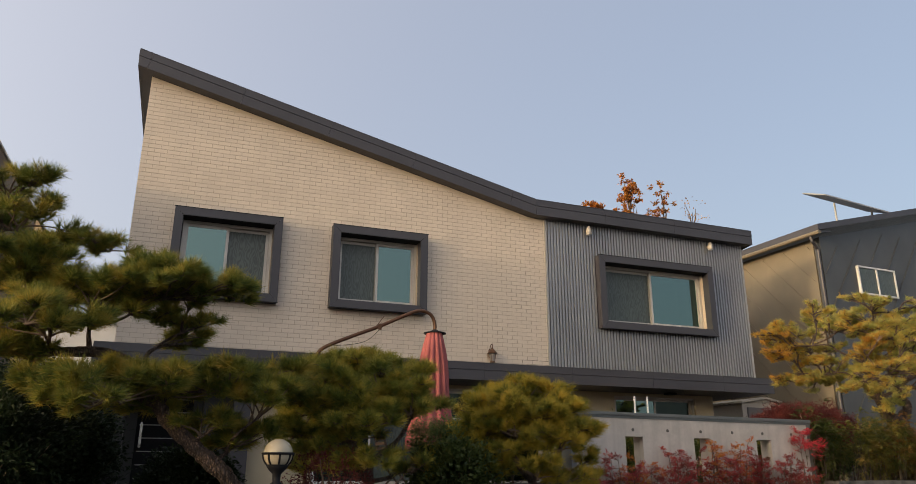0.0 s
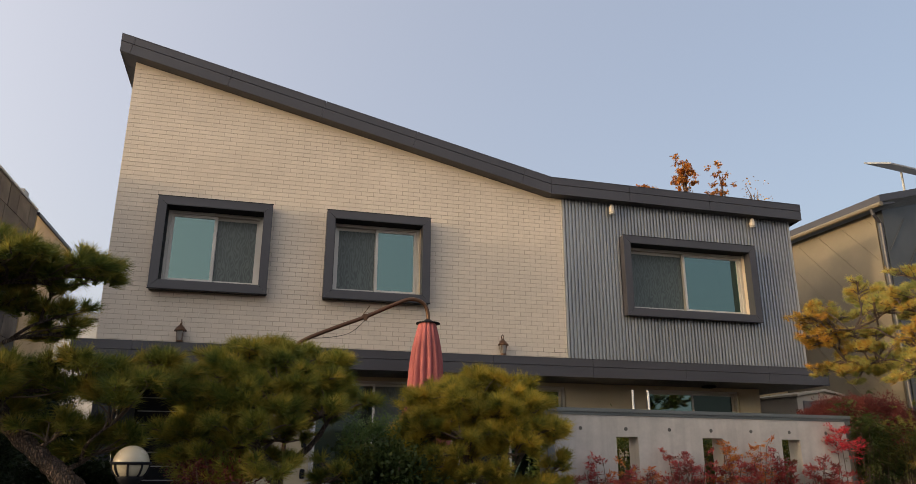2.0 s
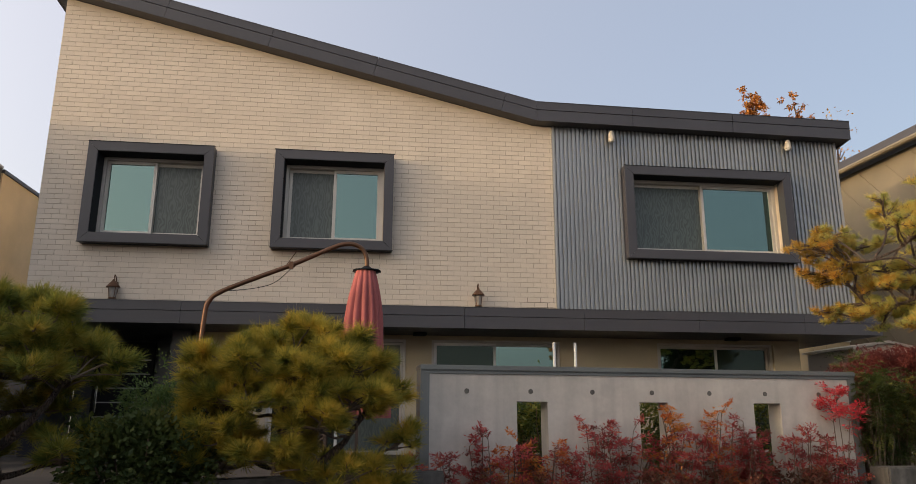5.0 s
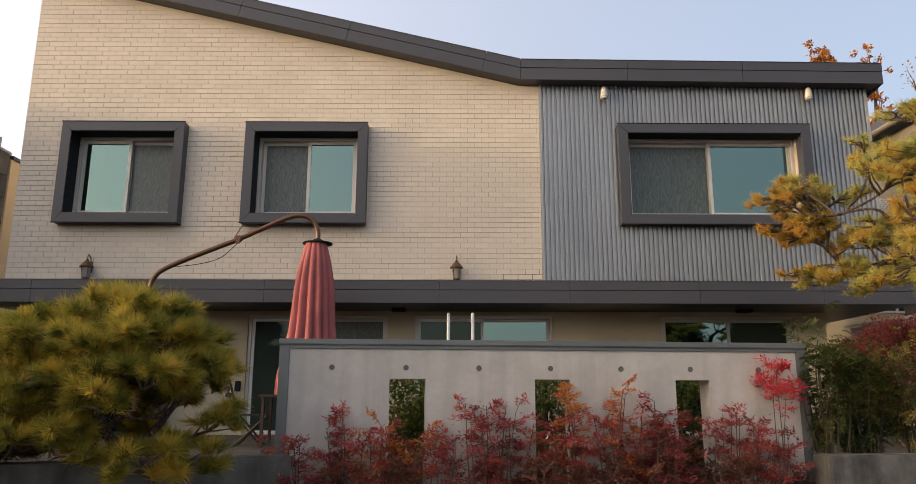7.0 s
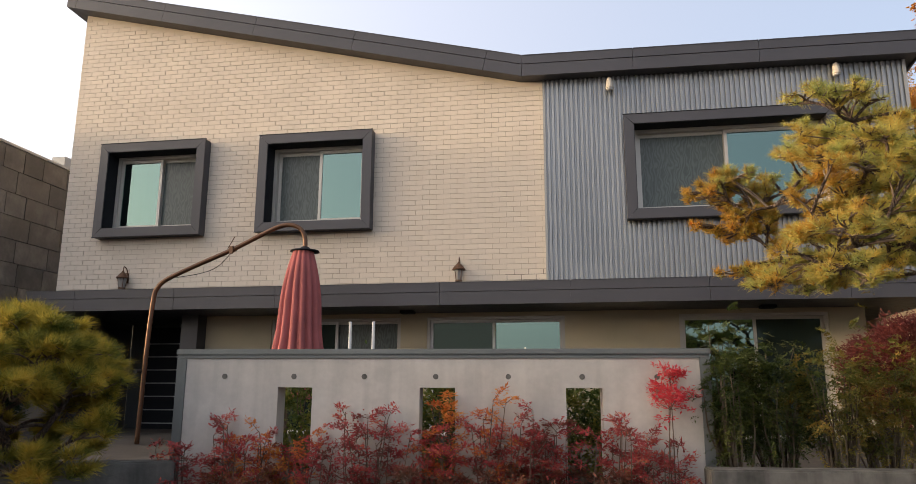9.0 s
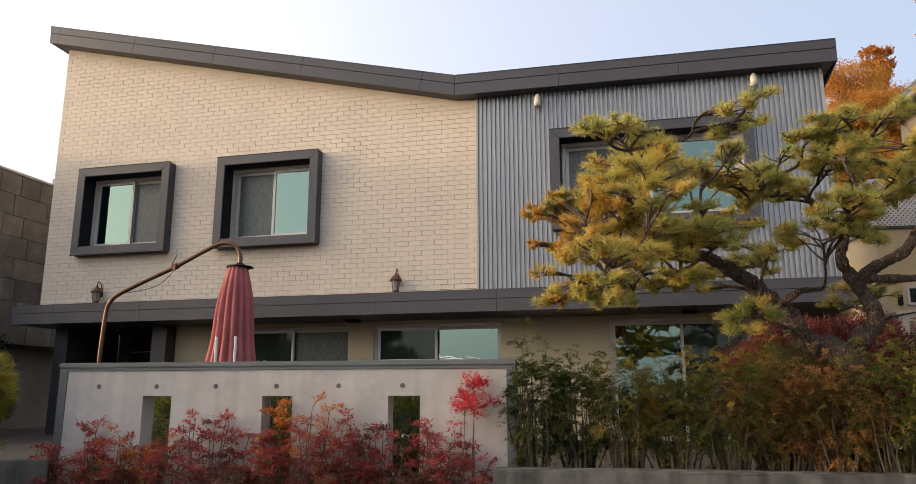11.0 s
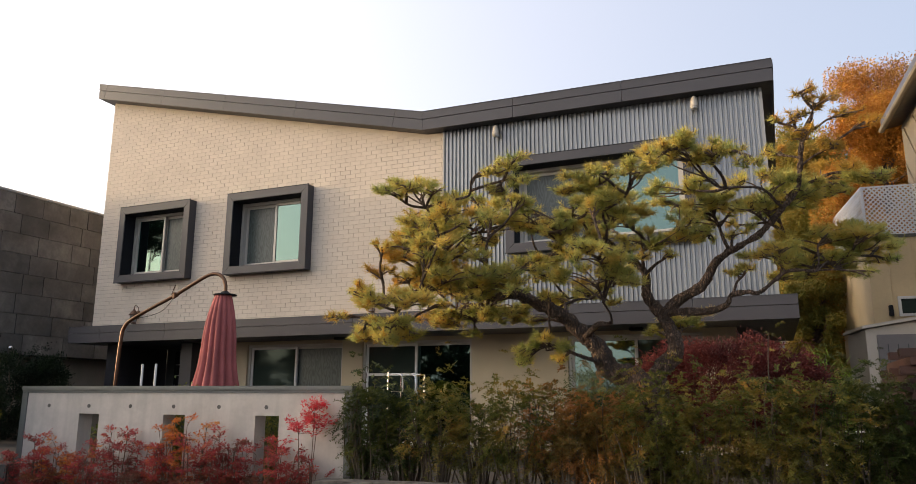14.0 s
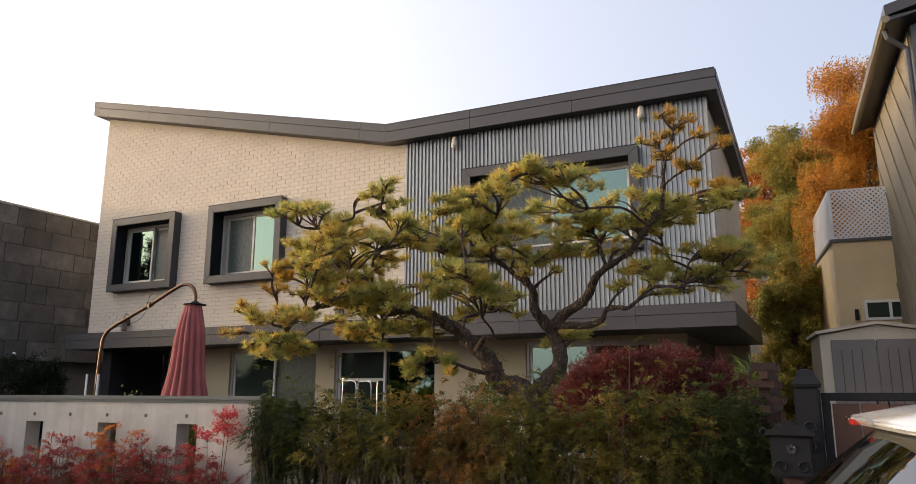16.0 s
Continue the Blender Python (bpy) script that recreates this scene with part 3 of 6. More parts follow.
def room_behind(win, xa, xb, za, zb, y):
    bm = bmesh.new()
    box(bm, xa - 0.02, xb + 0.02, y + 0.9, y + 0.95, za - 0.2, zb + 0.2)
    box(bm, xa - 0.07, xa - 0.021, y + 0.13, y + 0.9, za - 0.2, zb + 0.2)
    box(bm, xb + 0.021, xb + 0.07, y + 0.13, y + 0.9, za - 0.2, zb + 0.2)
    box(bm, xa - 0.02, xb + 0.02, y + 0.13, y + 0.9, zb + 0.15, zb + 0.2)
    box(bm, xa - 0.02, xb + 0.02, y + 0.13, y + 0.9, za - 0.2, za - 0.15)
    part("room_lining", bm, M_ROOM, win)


def box_window(xa, xb, screen_left):
    """A window in a deep projecting metal surround with mitred corners."""
    y0, y1, z0, z1 = 14.265, GLASS_Y, W_LO, W_HI
    xi, xj, zi, zj = xa + RIM, xb - RIM, z0 + RIM, z1 - RIM
    fr = bmesh.new()
    f = 0.058
    box(fr, xi, xi + f, y1 - 0.05, y1 + 0.1, zi, zj, 0.004)
    box(fr, xj - f, xj, y1 - 0.05, y1 + 0.1, zi, zj, 0.004)
    box(fr, xi + f, xj - f, y1 - 0.05, y1 + 0.1, zi, zi + f, 0.004)
    box(fr, xi + f, xj - f, y1 - 0.05, y1 + 0.1, zj - f, zj, 0.004)
    win = part("window", fr, M_ALU, house, "sliding window in a projecting charcoal surround")
    lip = 0.009
    for outline in ([(xa, z0), (xb, z0), (xb - RIM, z0 + RIM), (xa + RIM, z0 + RIM)],
                    [(xa + RIM, z1 - RIM), (xb - RIM, z1 - RIM), (xb, z1), (xa, z1)],
                    [(xa, z0), (xa + RIM, z0 + RIM), (xa + RIM, z1 - RIM), (xa, z1)],
                    [(xb - RIM, z0 + RIM), (xb, z0), (xb, z1), (xb - RIM, z1 - RIM)]):
        cx, cz = sum(p[0] for p in outline) / 4, sum(p[1] for p in outline) / 4
        o = [(x + (lip if x < cx else -lip) * 0.4, z + (lip if z < cz else -lip) * 0.4) for x, z in outline]
        bm = prism(bmesh.new(), o, y0, WALL_Y + 0.2)
        part("surround_board", bm, M_METAL, win)
    for x0_, x1_, z0_, z1_ in ((xa + 0.012, xb - 0.012, z0 + 0.012, zi - 0.012), (xa + 0.012, xb - 0.012, zj + 0.012, z1 - 0.012), (xa + 0.012, xi - 0.012, zi, zj), (xj + 0.012, xb - 0.012, zi, zj)):
        one_box("seam_backing", x0_, x1_, y0 + 0.012, WALL_Y + 0.15, z0_, z1_, M_DARK, win)
    one_box("drip_edge", xa - 0.006, xb + 0.006, y0 - 0.006, y0 + 0.02, z1 - 0.003, z1 + 0.008, M_DARK, win)
    one_box("drip_edge", xa - 0.006, xb + 0.006, y0 - 0.006, y0 + 0.02, z0 - 0.008, z0 + 0.003, M_DARK, win)
    # black sheets on the left and top faces stand in for the reveal's shade
    lining = bmesh.new()
    box(lining, xi - 0.004, xi + 0.006, y0 + 0.02, y1 - 0.051, zi, zj)
    box(lining, xi + 0.006, xj, y0 + 0.02, y1 - 0.051, zj - 0.006, zj + 0.004)
    part("reveal_lining", lining, M_DARK, win, "black sheets that put shade on the reveal's left and top")
    xm = (xi + xj) / 2
    pane_group(win, xi + f, xm + 0.025, zi + f, zj - f, y1 + (0.05 if screen_left else -0.01), screen_left)
    pane_group(win, xm - 0.025, xj - f, zi + f, zj - f, y1 + (-0.01 if screen_left else 0.05), not screen_left)
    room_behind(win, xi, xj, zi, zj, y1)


box_window(*WINDOWS["a"], False)
box_window(*WINDOWS["b"], True)
box_window(*WINDOWS["c"], True)

for k, (xa, xm, xb) in enumerate(G_WIN):
    y = G_Y + 0.09
    fr = bmesh.new()
    f = 0.05
    box(fr, xa, xa + f, y - 0.04, y + 0.12, G_SILL, G_HEAD, 0.004)
    box(fr, xb - f, xb, y - 0.04, y + 0.12, G_SILL, G_HEAD, 0.004)
    box(fr, xa + f, xb - f, y - 0.04, y + 0.12, G_HEAD - f, G_HEAD, 0.004)
    box(fr, xa + f, xb - f, y - 0.04, y + 0.12, G_SILL, G_SILL + f, 0.004)
    win = part("window", fr, M_ALU, house, "tall sliding terrace window with pale frame")
    pane_group(win, xa + f, xm + 0.03, G_SILL + f, G_HEAD - f, y + 0.0, False, 0.05, M_WHITE if k < 2 else M_ALU, M_GLASS if k == 2 else M_GLASS_DARK)
    pane_group(win, xm - 0.03, xb - f, G_SILL + f, G_HEAD - f, y + 0.06, k == 0, 0.045, M_ALU, M_GLASS_DARK if k == 2 else M_GLASS)
    if k == 1:
        one_box("rail", xa + 0.1, xm - 0.02, y - 0.012, y + 0.03, 2.62, 2.67, M_WHITE, win, "white cross rail of the terrace door", 0.004)
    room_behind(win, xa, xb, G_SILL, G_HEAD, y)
    one_box("window_sill", xa - 0.03, xb + 0.03, G_Y - 0.05, G_Y + 0.05, G_SILL - 0.06, G_SILL - 0.004, M_WHITE, win, "", 0.006)

for z in (1.46, 2.01):
    one_box("socket_box", 2.42, 2.51, G_Y - 0.06, G_Y - 0.001, z, z + 0.17, M_DARK, house, "small black box on the rendered wall", 0.008)

# entrance
for xa, xb, ya, yb in ((-1.2, -0.9, 14.95, 15.35), (1.0, 1.315, 14.95, 15.35), (-1.2, -1.1, 15.36, 16.7)):
    one_box("porch_post", xa, xb, ya, yb, 1.2, LEDGE_TOP - LEDGE_H, M_METAL, house, "charcoal post of the recessed entrance")
one_box("porch_wall", 0.5, 1.3, 16.2, 16.3, 1.2, 3.66, M_DARKPANEL, house)
one_box("porch_wall", -1.09, 0.5, 16.7, 16.8, 1.2, 3.66, M_DARKPANEL, house)
door = one_box("door", -0.75, 0.3, 16.62, 16.69, 1.25, 3.3, M_DARK, house, "black front door with horizontal grooves")
for k in range(7):
    one_box("groove_strip", -0.7, 0.25, 16.605, 16.621, 1.4 + k * 0.26, 1.42 + k * 0.26, M_TRIM, door)
one_box("door_handle", -0.68, -0.63, 16.55, 16.6, 2.0, 2.5, M_CHROME, door, "", 0.01)
one_box("soffit_box", 5.05, 5.28, 14.75, 14.95, LEDGE_TOP - LEDGE_H - 0.05, LEDGE_TOP - LEDGE_H, M_DARK, house, "", 0.008)
one_box("soffit_box", 10.8, 11.03, 14.75, 14.95, LEDGE_TOP - LEDGE_H - 0.05, LEDGE_TOP - LEDGE_H, M_DARK, house, "", 0.008)


def wall_lantern(x):
    base = thing("wall_lantern", "small bronze wall lantern with a conical hood on the brick wall", "lantern", "lanterns on the brick wall", at=(x, WALL_Y, 3.95))
    y, z = WALL_Y - 0.13, 3.78
    part("glass_body", lathe(bmesh.new(), [(0.05, 0.0), (0.075, 0.17)], (x, y, z), 8), M_FROST, base, "frosted lamp glass")
    for k in range(4):
        a = math.pi * (0.25 + 0.5 * k)
        part("bar", tube(bmesh.new(), [(x + 0.053 * math.cos(a), y + 0.053 * math.sin(a), z), (x + 0.078 * math.cos(a), y + 0.078 * math.sin(a), z + 0.17)], 0.006, 5), M_BRONZE, base)
    part("bottom_cap", lathe(bmesh.new(), [(0.03, -0.025), (0.058, -0.02), (0.058, 0.004)], (x, y, z), 12), M_BRONZE, base)
    part("hood", lathe(bmesh.new(), [(0.105, 0.165), (0.108, 0.18), (0.06, 0.24), (0.025, 0.275), (0.018, 0.3)], (x, y, z), 16), M_BRONZE, base, smooth=False)
    part("ring", tube(bmesh.new(), smooth_path([(x, y, z + 0.29), (x + 0.005, y, z + 0.35), (x, y + 0.03, z + 0.38), (x, y + 0.11, z + 0.33), (x, y + 0.135, z + 0.2)]), 0.008, 6), M_BRONZE, base)
    one_box("back_plate", x - 0.035, x + 0.035, WALL_Y - 0.02, WALL_Y + 0.003, z + 0.1, z + 0.28, M_BRONZE, base, "", 0.006)
    part("cable", tube(bmesh.new(), smooth_path([(x, y + 0.02, z - 0.02), (x - 0.05, y + 0.06, z - 0.06), (x - 0.16, y + 0.12, z - 0.068)]), 0.005, 5), M_DARK, base)


wall_lantern(0.17)
wall_lantern(6.12)


def eave_lamp(x):
    base = thing("eave_lamp", "cream bullet-shaped lamp under the eave", "lamp", "lamps under the eave", at=(x, WALL_Y, 7.0))
    y, z = WALL_Y - 0.13, 6.9
    part("shade", lathe(bmesh.new(), [(0.065, 0.0), (0.068, 0.02), (0.06, 0.05), (0.055, 0.12), (0.035, 0.18), (0.01, 0.2)], (x, y, z), 16), M_PALE, base, smooth=True)
    part("lens", lathe(bmesh.new(), [(0.03, -0.025), (0.058, -0.012), (0.058, 0.0)], (x, y, z), 16), M_WHITE, base, smooth=True)
    one_box("bracket", x - 0.02, x + 0.02, y + 0.04, WALL_Y + 0.003, z + 0.06, z + 0.11, M_PALE, base, "", 0.004)


eave_lamp(8.62)
eave_lamp(12.1)


# ---- garden walls ----
def wall_line(x):
    """The y of the concrete wall's street face over x."""
    return 8.1546 + 0.0844 * x


CW_X, CW_TOP, CW_T, CW_HALF, CW_STEP = 6.873, 2.262, 0.2, 2.09, 0.5857
CW_Y = wall_line(CW_X)
CW_L, CW_R = CW_X - CW_HALF, CW_X + CW_HALF
SLOTS = [(CW_X - 0.13 + 2 * CW_STEP * k, CW_X + 0.157 + 2 * CW_STEP * k) for k in (-1, 0, 1)]
HOLES = [CW_X + CW_STEP * k for k in range(-3, 4)]
cw = thing("concrete_wall", "fair-faced concrete garden wall with slots and a steel cap", "garden wall", kind="structure", at=(CW_X, CW_Y, 0.9))
cw.rotation_euler = (0, 0, math.atan(0.0844))
bm = bmesh.new()
xs = [CW_L] + [v for p in SLOTS for v in p] + [CW_R]
for k, (xa, xb) in enumerate(zip(xs, xs[1:])):
    if k % 2:
        box(bm, xa, xb, CW_Y, CW_Y + CW_T, 2.028, CW_TOP)
        box(bm, xa, xb, CW_Y, CW_Y + CW_T, 0.3, 1.1)
    else:
        box(bm, xa, xb, CW_Y, CW_Y + CW_T, 0.3, CW_TOP)
bmesh.ops.remove_doubles(bm, verts=bm.verts, dist=1e-4)
part("wall_body", bm, M_CONC, cw)
# no recess is cut: dark discs carry the shade inside the tie holes
for x in HOLES:
    hole = lathe(bmesh.new(), [(0.019, -0.002), (0.022, 0.0), (0.022, 0.004)], (0, 0, 0), 14)
    hole.transform(Matrix.Translation((x, CW_Y - 0.0005, 2.115)) @ pose(0, 0, 0, 90, 0, 0))
    part("tie_hole", hole, M_CONC_OLD, cw)
bm = bmesh.new()
box(bm, CW_L - 0.085, CW_R + 0.085, CW_Y - 0.03, CW_Y + CW_T + 0.03, CW_TOP + 0.03, CW_TOP + 0.075, 0.006)
box(bm, CW_L - 0.08, CW_R + 0.08, CW_Y - 0.012, CW_Y + CW_T + 0.012, CW_TOP + 0.001, CW_TOP + 0.03)
box(bm, CW_L - 0.08, CW_L - 0.001, CW_Y - 0.012, CW_Y + CW_T + 0.012, 0.9, CW_TOP)
box(bm, CW_R + 0.001, CW_R + 0.08, CW_Y - 0.012, CW_Y + CW_T + 0.012, 0.9, CW_TOP)
part("steel_cap", bm, M_CAP, cw, "grey-green folded steel cap and end strips")
for x in (6.04, 6.25):
    post = tagged(part("pipe", tube(bmesh.new(), [(x, 9.05, 1.0), (x, 9.05, 2.6)], 0.014, 10), M_WHITE), "thin white upright pipe behind the concrete wall", "pipe", "pipes behind the concrete wall")


def retaining_wall(p, q, thick, top, label):
    d = (Vector((*q, 0)) - Vector((*p, 0)))
    length = d.length
    d.normalize()
    bm = bmesh.new()
    box(bm, 0, length, 0, thick, -1.2, top, 0.012)
    bmesh.ops.subdivide_edges(bm, edges=[e for e in bm.edges if e.calc_length() > 2], cuts=14)
    for v in bm.verts:
        v.co.z += 0.006 * noise.noise(v.co * 1.7) if v.co.z > 0 else 0
        v.co.y += 0.006 * noise.noise(v.co * 2.3 + Vector((7, 0, 0)))
    bm.transform(Matrix.Translation((*p, 0)) @ pose(0, 0, 0, 0, 0, math.degrees(math.atan2(d.y, d.x))))
    tagged(part("retaining_wall", bm, M_CONC_OLD), label, "retaining wall", kind="structure")


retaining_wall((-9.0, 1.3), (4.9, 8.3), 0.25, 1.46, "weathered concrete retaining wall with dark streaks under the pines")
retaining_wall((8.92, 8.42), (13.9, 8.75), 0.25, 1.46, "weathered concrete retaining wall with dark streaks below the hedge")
part("planting_bed", prism(bmesh.new(), [(4.85, 0.2), (8.92, 0.2), (8.92, 0.95), (4.85, 0.95)], 8.15, 8.56), M_SOIL)
bpy.data.objects["planting_bed"].data.transform(Matrix.Translation((6.9, 8.36, 0)) @ pose(0, 0, 0, 0, 0, 4.8) @ Matrix.Translation((-6.9, -8.36, 0)))
tagged(bpy.data.objects["planting_bed"], "dark soil bed before the concrete wall", "planting bed", kind="structure")

# ---- umbrella ----
umbrella = thing("cantilever_umbrella", "closed faded-red cantilever umbrella on a bent brown pole", "umbrella", at=(2.02, 12.34, 1.22))
mast = smooth_path([(2.0, 12.33, 1.25), (2.02, 12.33, 2.4), (2.05, 12.34, 3.25), (2.1, 12.35, 3.46), (2.25, 12.36, 3.59), (2.7, 12.4, 3.8), (3.16, 12.44, 4.0), (3.6, 12.47, 4.22), (3.85, 12.49, 4.33), (4.02, 12.5, 4.34), (4.15, 12.51, 4.27), (4.21, 12.52, 4.13), (4.215, 12.52, 3.98)], 5)
part("pole", tube(bmesh.new(), mast, 0.033, 12), M_BRONZE, umbrella, smooth=True)
part("base_plate", box(bmesh.new(), 1.6, 2.4, 11.95, 12.7, 1.22, 1.28, 0.01), M_DARK, umbrella)
part("cap", lathe(bmesh.new(), [(0.02, 0.07), (0.05, 0.06), (0.09, 0.025), (0.2, 0.005), (0.205, -0.01), (0.13, -0.015)], (4.215, 12.52, 3.96), 24), M_DARK, umbrella, "dark vent cap", smooth=True)


def fold(a, r):
    k = 14
    return r * (0.86 + 0.3 * abs(math.sin(k * a / 2)) ** 0.7 + 0.05 * math.sin(5 * a + 1.0) + 0.03 * math.cos(3 * a))


bm = bmesh.new()
rows = []
for i in range(26):
    f = i / 25
    z = 3.95 - 2.05 * f
    r = 0.135 + 0.225 * min(1.0, f * 1.15) ** 0.9 + (0.02 * math.sin(8 * f))
    rows.append((r, z - 3.95))
n = 156
vr = []
for r, z in rows:
    amp = 0.35 + 0.65 * min(1, -z * 1.4)
    vr.append([bm.verts.new((4.2 + 0.02 * z + math.cos(t) * (r + amp * (fold(t + 0.08 * z, r) - r)), 12.5 + math.sin(t) * (r + amp * (fold(t + 0.08 * z, r) - r)), 3.95 + z)) for t in (2 * math.pi * q / n for q in range(n))])
for u, v in zip(vr, vr[1:]):
    for q in range(n):
        bm.faces.new((u[q], u[(q + 1) % n], v[(q + 1) % n], v[q]))
part("canopy", bm, M_CLOTH, umbrella, "folded faded-red canvas", smooth=True)
bm = bmesh.new()
lathe(bm, [(0.046, -0.035), (0.046, 0.035)], (0, 0, 0), 12)
bm.transform(Matrix.Translation((3.16, 12.44, 4.0)) @ pose(0, 0, 0, 0, 66, 0))
box(bm, 3.13, 3.19, 12.385, 12.41, 3.93, 4.04, 0.006)
part("clamp", bm, M_BRONZE, umbrella)
part("pin", tube(bmesh.new(), [(3.1, 12.4, 4.0), (3.22, 12.36, 4.17)], 0.006, 5), M_BRONZE, umbrella)
part("cord", tube(bmesh.new(), smooth_path([(3.15, 12.4, 3.93), (2.95, 12.4, 3.74), (2.7, 12.38, 3.65), (2.35, 12.36, 3.6)]), 0.005, 5), M_DARK, umbrella)
part("winch", tube(bmesh.new(), [(1.97, 12.3, 2.28), (1.97, 12.2, 2.28)], 0.03, 10), M_DARK, umbrella)


# ---- terrace furniture ----
def folding_chair(at, turn):
    ch = thing("folding_chair", "dark timber folding chair with crossed legs", "chair", at=(0, 0, 0))
    for y in (-0.2, 0.2):
        part("leg", tube(bmesh.new(), [(-0.25, y, 0.0), (0.22, y, 0.45)], 0.016, 6), M_WOOD, ch)
        part("leg", tube(bmesh.new(), [(0.25, y * 0.9, 0.0), (-0.18, y * 0.9, 0.47), (-0.32, y * 0.9, 0.9)], 0.016, 6), M_WOOD, ch)
    for k in range(5):
        one_box("seat_slat", -0.2 + k * 0.085, -0.13 + k * 0.085, -0.19, 0.19, 0.45, 0.468, M_WOOD, ch)
    for k in range(3):
        one_box("back_slat", -0.3 - k * 0.02, -0.28 - k * 0.02, -0.19, 0.19, 0.68 + k * 0.08, 0.735 + k * 0.08, M_WOOD, ch)
    ch.matrix_basis = at @ pose(0, 0, 0, 0, 0, turn)


folding_chair(pose(3.5, 12.3, 1.22), 8)
table = thing("side_table", "small dark timber terrace table", "table", at=(3.95, 12.1, 1.22))
one_box("tabletop", 3.7, 4.2, 11.85, 12.35, 1.9, 1.93, M_WOOD, table, "", 0.006)
for x in (3.75, 4.15):
    for y in (11.9, 12.3):
        one_box("leg", x - 0.018, x + 0.018, y - 0.018, y + 0.018, 1.22, 1.9, M_WOOD, table)

rack = thing("drying_rack", "folding chrome laundry rack standing on the terrace", "drying rack", at=(7.4, 12.5, 1.22))
for y in (12.3, 12.75):
    part("rail", tube(bmesh.new(), smooth_path([(7.5, y, 1.22), (7.5, y, 2.5), (7.52, y, 2.56), (7.57, y, 2.57), (7.7, y, 2.57), (7.76, y, 2.52), (7.77, y, 2.3)], 3), 0.01, 8), M_CHROME, rack)
    part("brace", tube(bmesh.new(), [(7.5, y, 1.25), (7.76, y, 1.8), (8.02, y, 1.25)], 0.009, 8), M_CHROME, rack)
part("upright", tube(bmesh.new(), [(8.05, 12.5, 1.22), (8.05, 12.5, 2.56), (7.85, 12.5, 2.58)], 0.013, 8), M_CHROME, rack)
for k in range(4):
    part("bar", tube(bmesh.new(), [(7.56 + 0.14 * k, 12.3, 2.3 - 0.25 * k), (7.56 + 0.14 * k, 12.75, 2.3 - 0.25 * k)], 0.008, 6), M_CHROME, rack)

rack.location = (7.18, 13.1, 1.22)

globe = thing("globe_lamp", "milky globe garden lamp in a dark cup on the wall", "garden lamp", at=(0.8, 6.42, 1.46))
G = (0.81, 6.40, 1.72)
part("globe", lathe(bmesh.new(), [(0.118 * math.sin(math.pi * k / 16) + 0.001, -0.118 * math.cos(math.pi * k / 16)) for k in range(17)], G, 28), M_GLOBE, globe, "milky glass globe", smooth=True)
bm = bmesh.new()
for k in range(8):
    a = 2 * math.pi * k / 8
    tube(bm, [(G[0] + 0.122 * math.cos(t) * math.cos(a), G[1] + 0.122 * math.cos(t) * math.sin(a), G[2] + 0.122 * math.sin(t)) for t in (0.0, -0.3, -0.6, -0.9, -1.2, -1.45)], 0.008, 6)
part("cage", bm, M_DARK, globe)
bm = bmesh.new()
tube(bm, [(G[0] + 0.124 * math.cos(2 * math.pi * k / 24), G[1] + 0.124 * math.sin(2 * math.pi * k / 24), G[2]) for k in range(25)], 0.011, 6)
part("ring", bm, M_DARK, globe)
part("stem", lathe(bmesh.new(), [(0.07, -0.262), (0.07, -0.25), (0.03, -0.22), (0.035, -0.16), (0.07, -0.125), (0.09, -0.095), (0.088, -0.085)], G, 18), M_DARK, globe, smooth=True)


# ---- plants ----
rng = np.random.default_rng(5)


def unit(a):
    return a / np.maximum(np.linalg.norm(a, axis=-1, keepdims=True), 1e-9)


def needle_tufts(centres, ways, count, length, width, spread=(0.25, 1.25)):
    """Tufts of thin needles: a tuft at each centre, fanned round its way."""
    n = len(centres)
    c = np.repeat(centres, count, 0)
    w = np.repeat(unit(ways), count, 0)
    side = unit(np.cross(w, rng.normal(size=w.shape)))
    ang = rng.uniform(*spread, size=(len(c), 1))
    d = unit(w * np.cos(ang) + side * np.sin(ang))
    ln = length * rng.uniform(0.7, 1.15, size=(len(c), 1))
    start = c - w * rng.uniform(0, 0.07, size=(len(c), 1))
    tip = start + d * ln + np.array([0, 0, -0.012]) * rng.uniform(0, 1, size=(len(c), 1))
    off = unit(np.cross(d, rng.normal(size=d.shape))) * width * 0.5
    v = np.stack([start - off, start + off, tip], 1).reshape(-1, 3)
    return v


def leaves(centres, ways, length, width, droop=0.2):
    """Pointed leaves, folded along the midrib: four corners each."""
    w = unit(ways + rng.normal(size=ways.shape) * 0.5 - np.array([0, 0, droop]))
    s = unit(np.cross(w, rng.normal(size=w.shape) * 0.6 + np.array([0, 0, 1.0])))
    ln = length * rng.uniform(0.65, 1.2, size=(len(w), 1))
    up = np.cross(s, w) * ln * 0.08
    v = np.stack([centres, centres + w * ln * 0.45 + s * width * 0.5 + up, centres + w * ln, centres + w * ln * 0.45 - s * width * 0.5 + up], 1)
    return v.reshape(-1, 3)


def tri_soup(name, v, mat, parent, label="", corners=3):
    return soup(name, v.tolist(), np.arange(len(v)).reshape(-1, corners).tolist(), mat, parent, label)


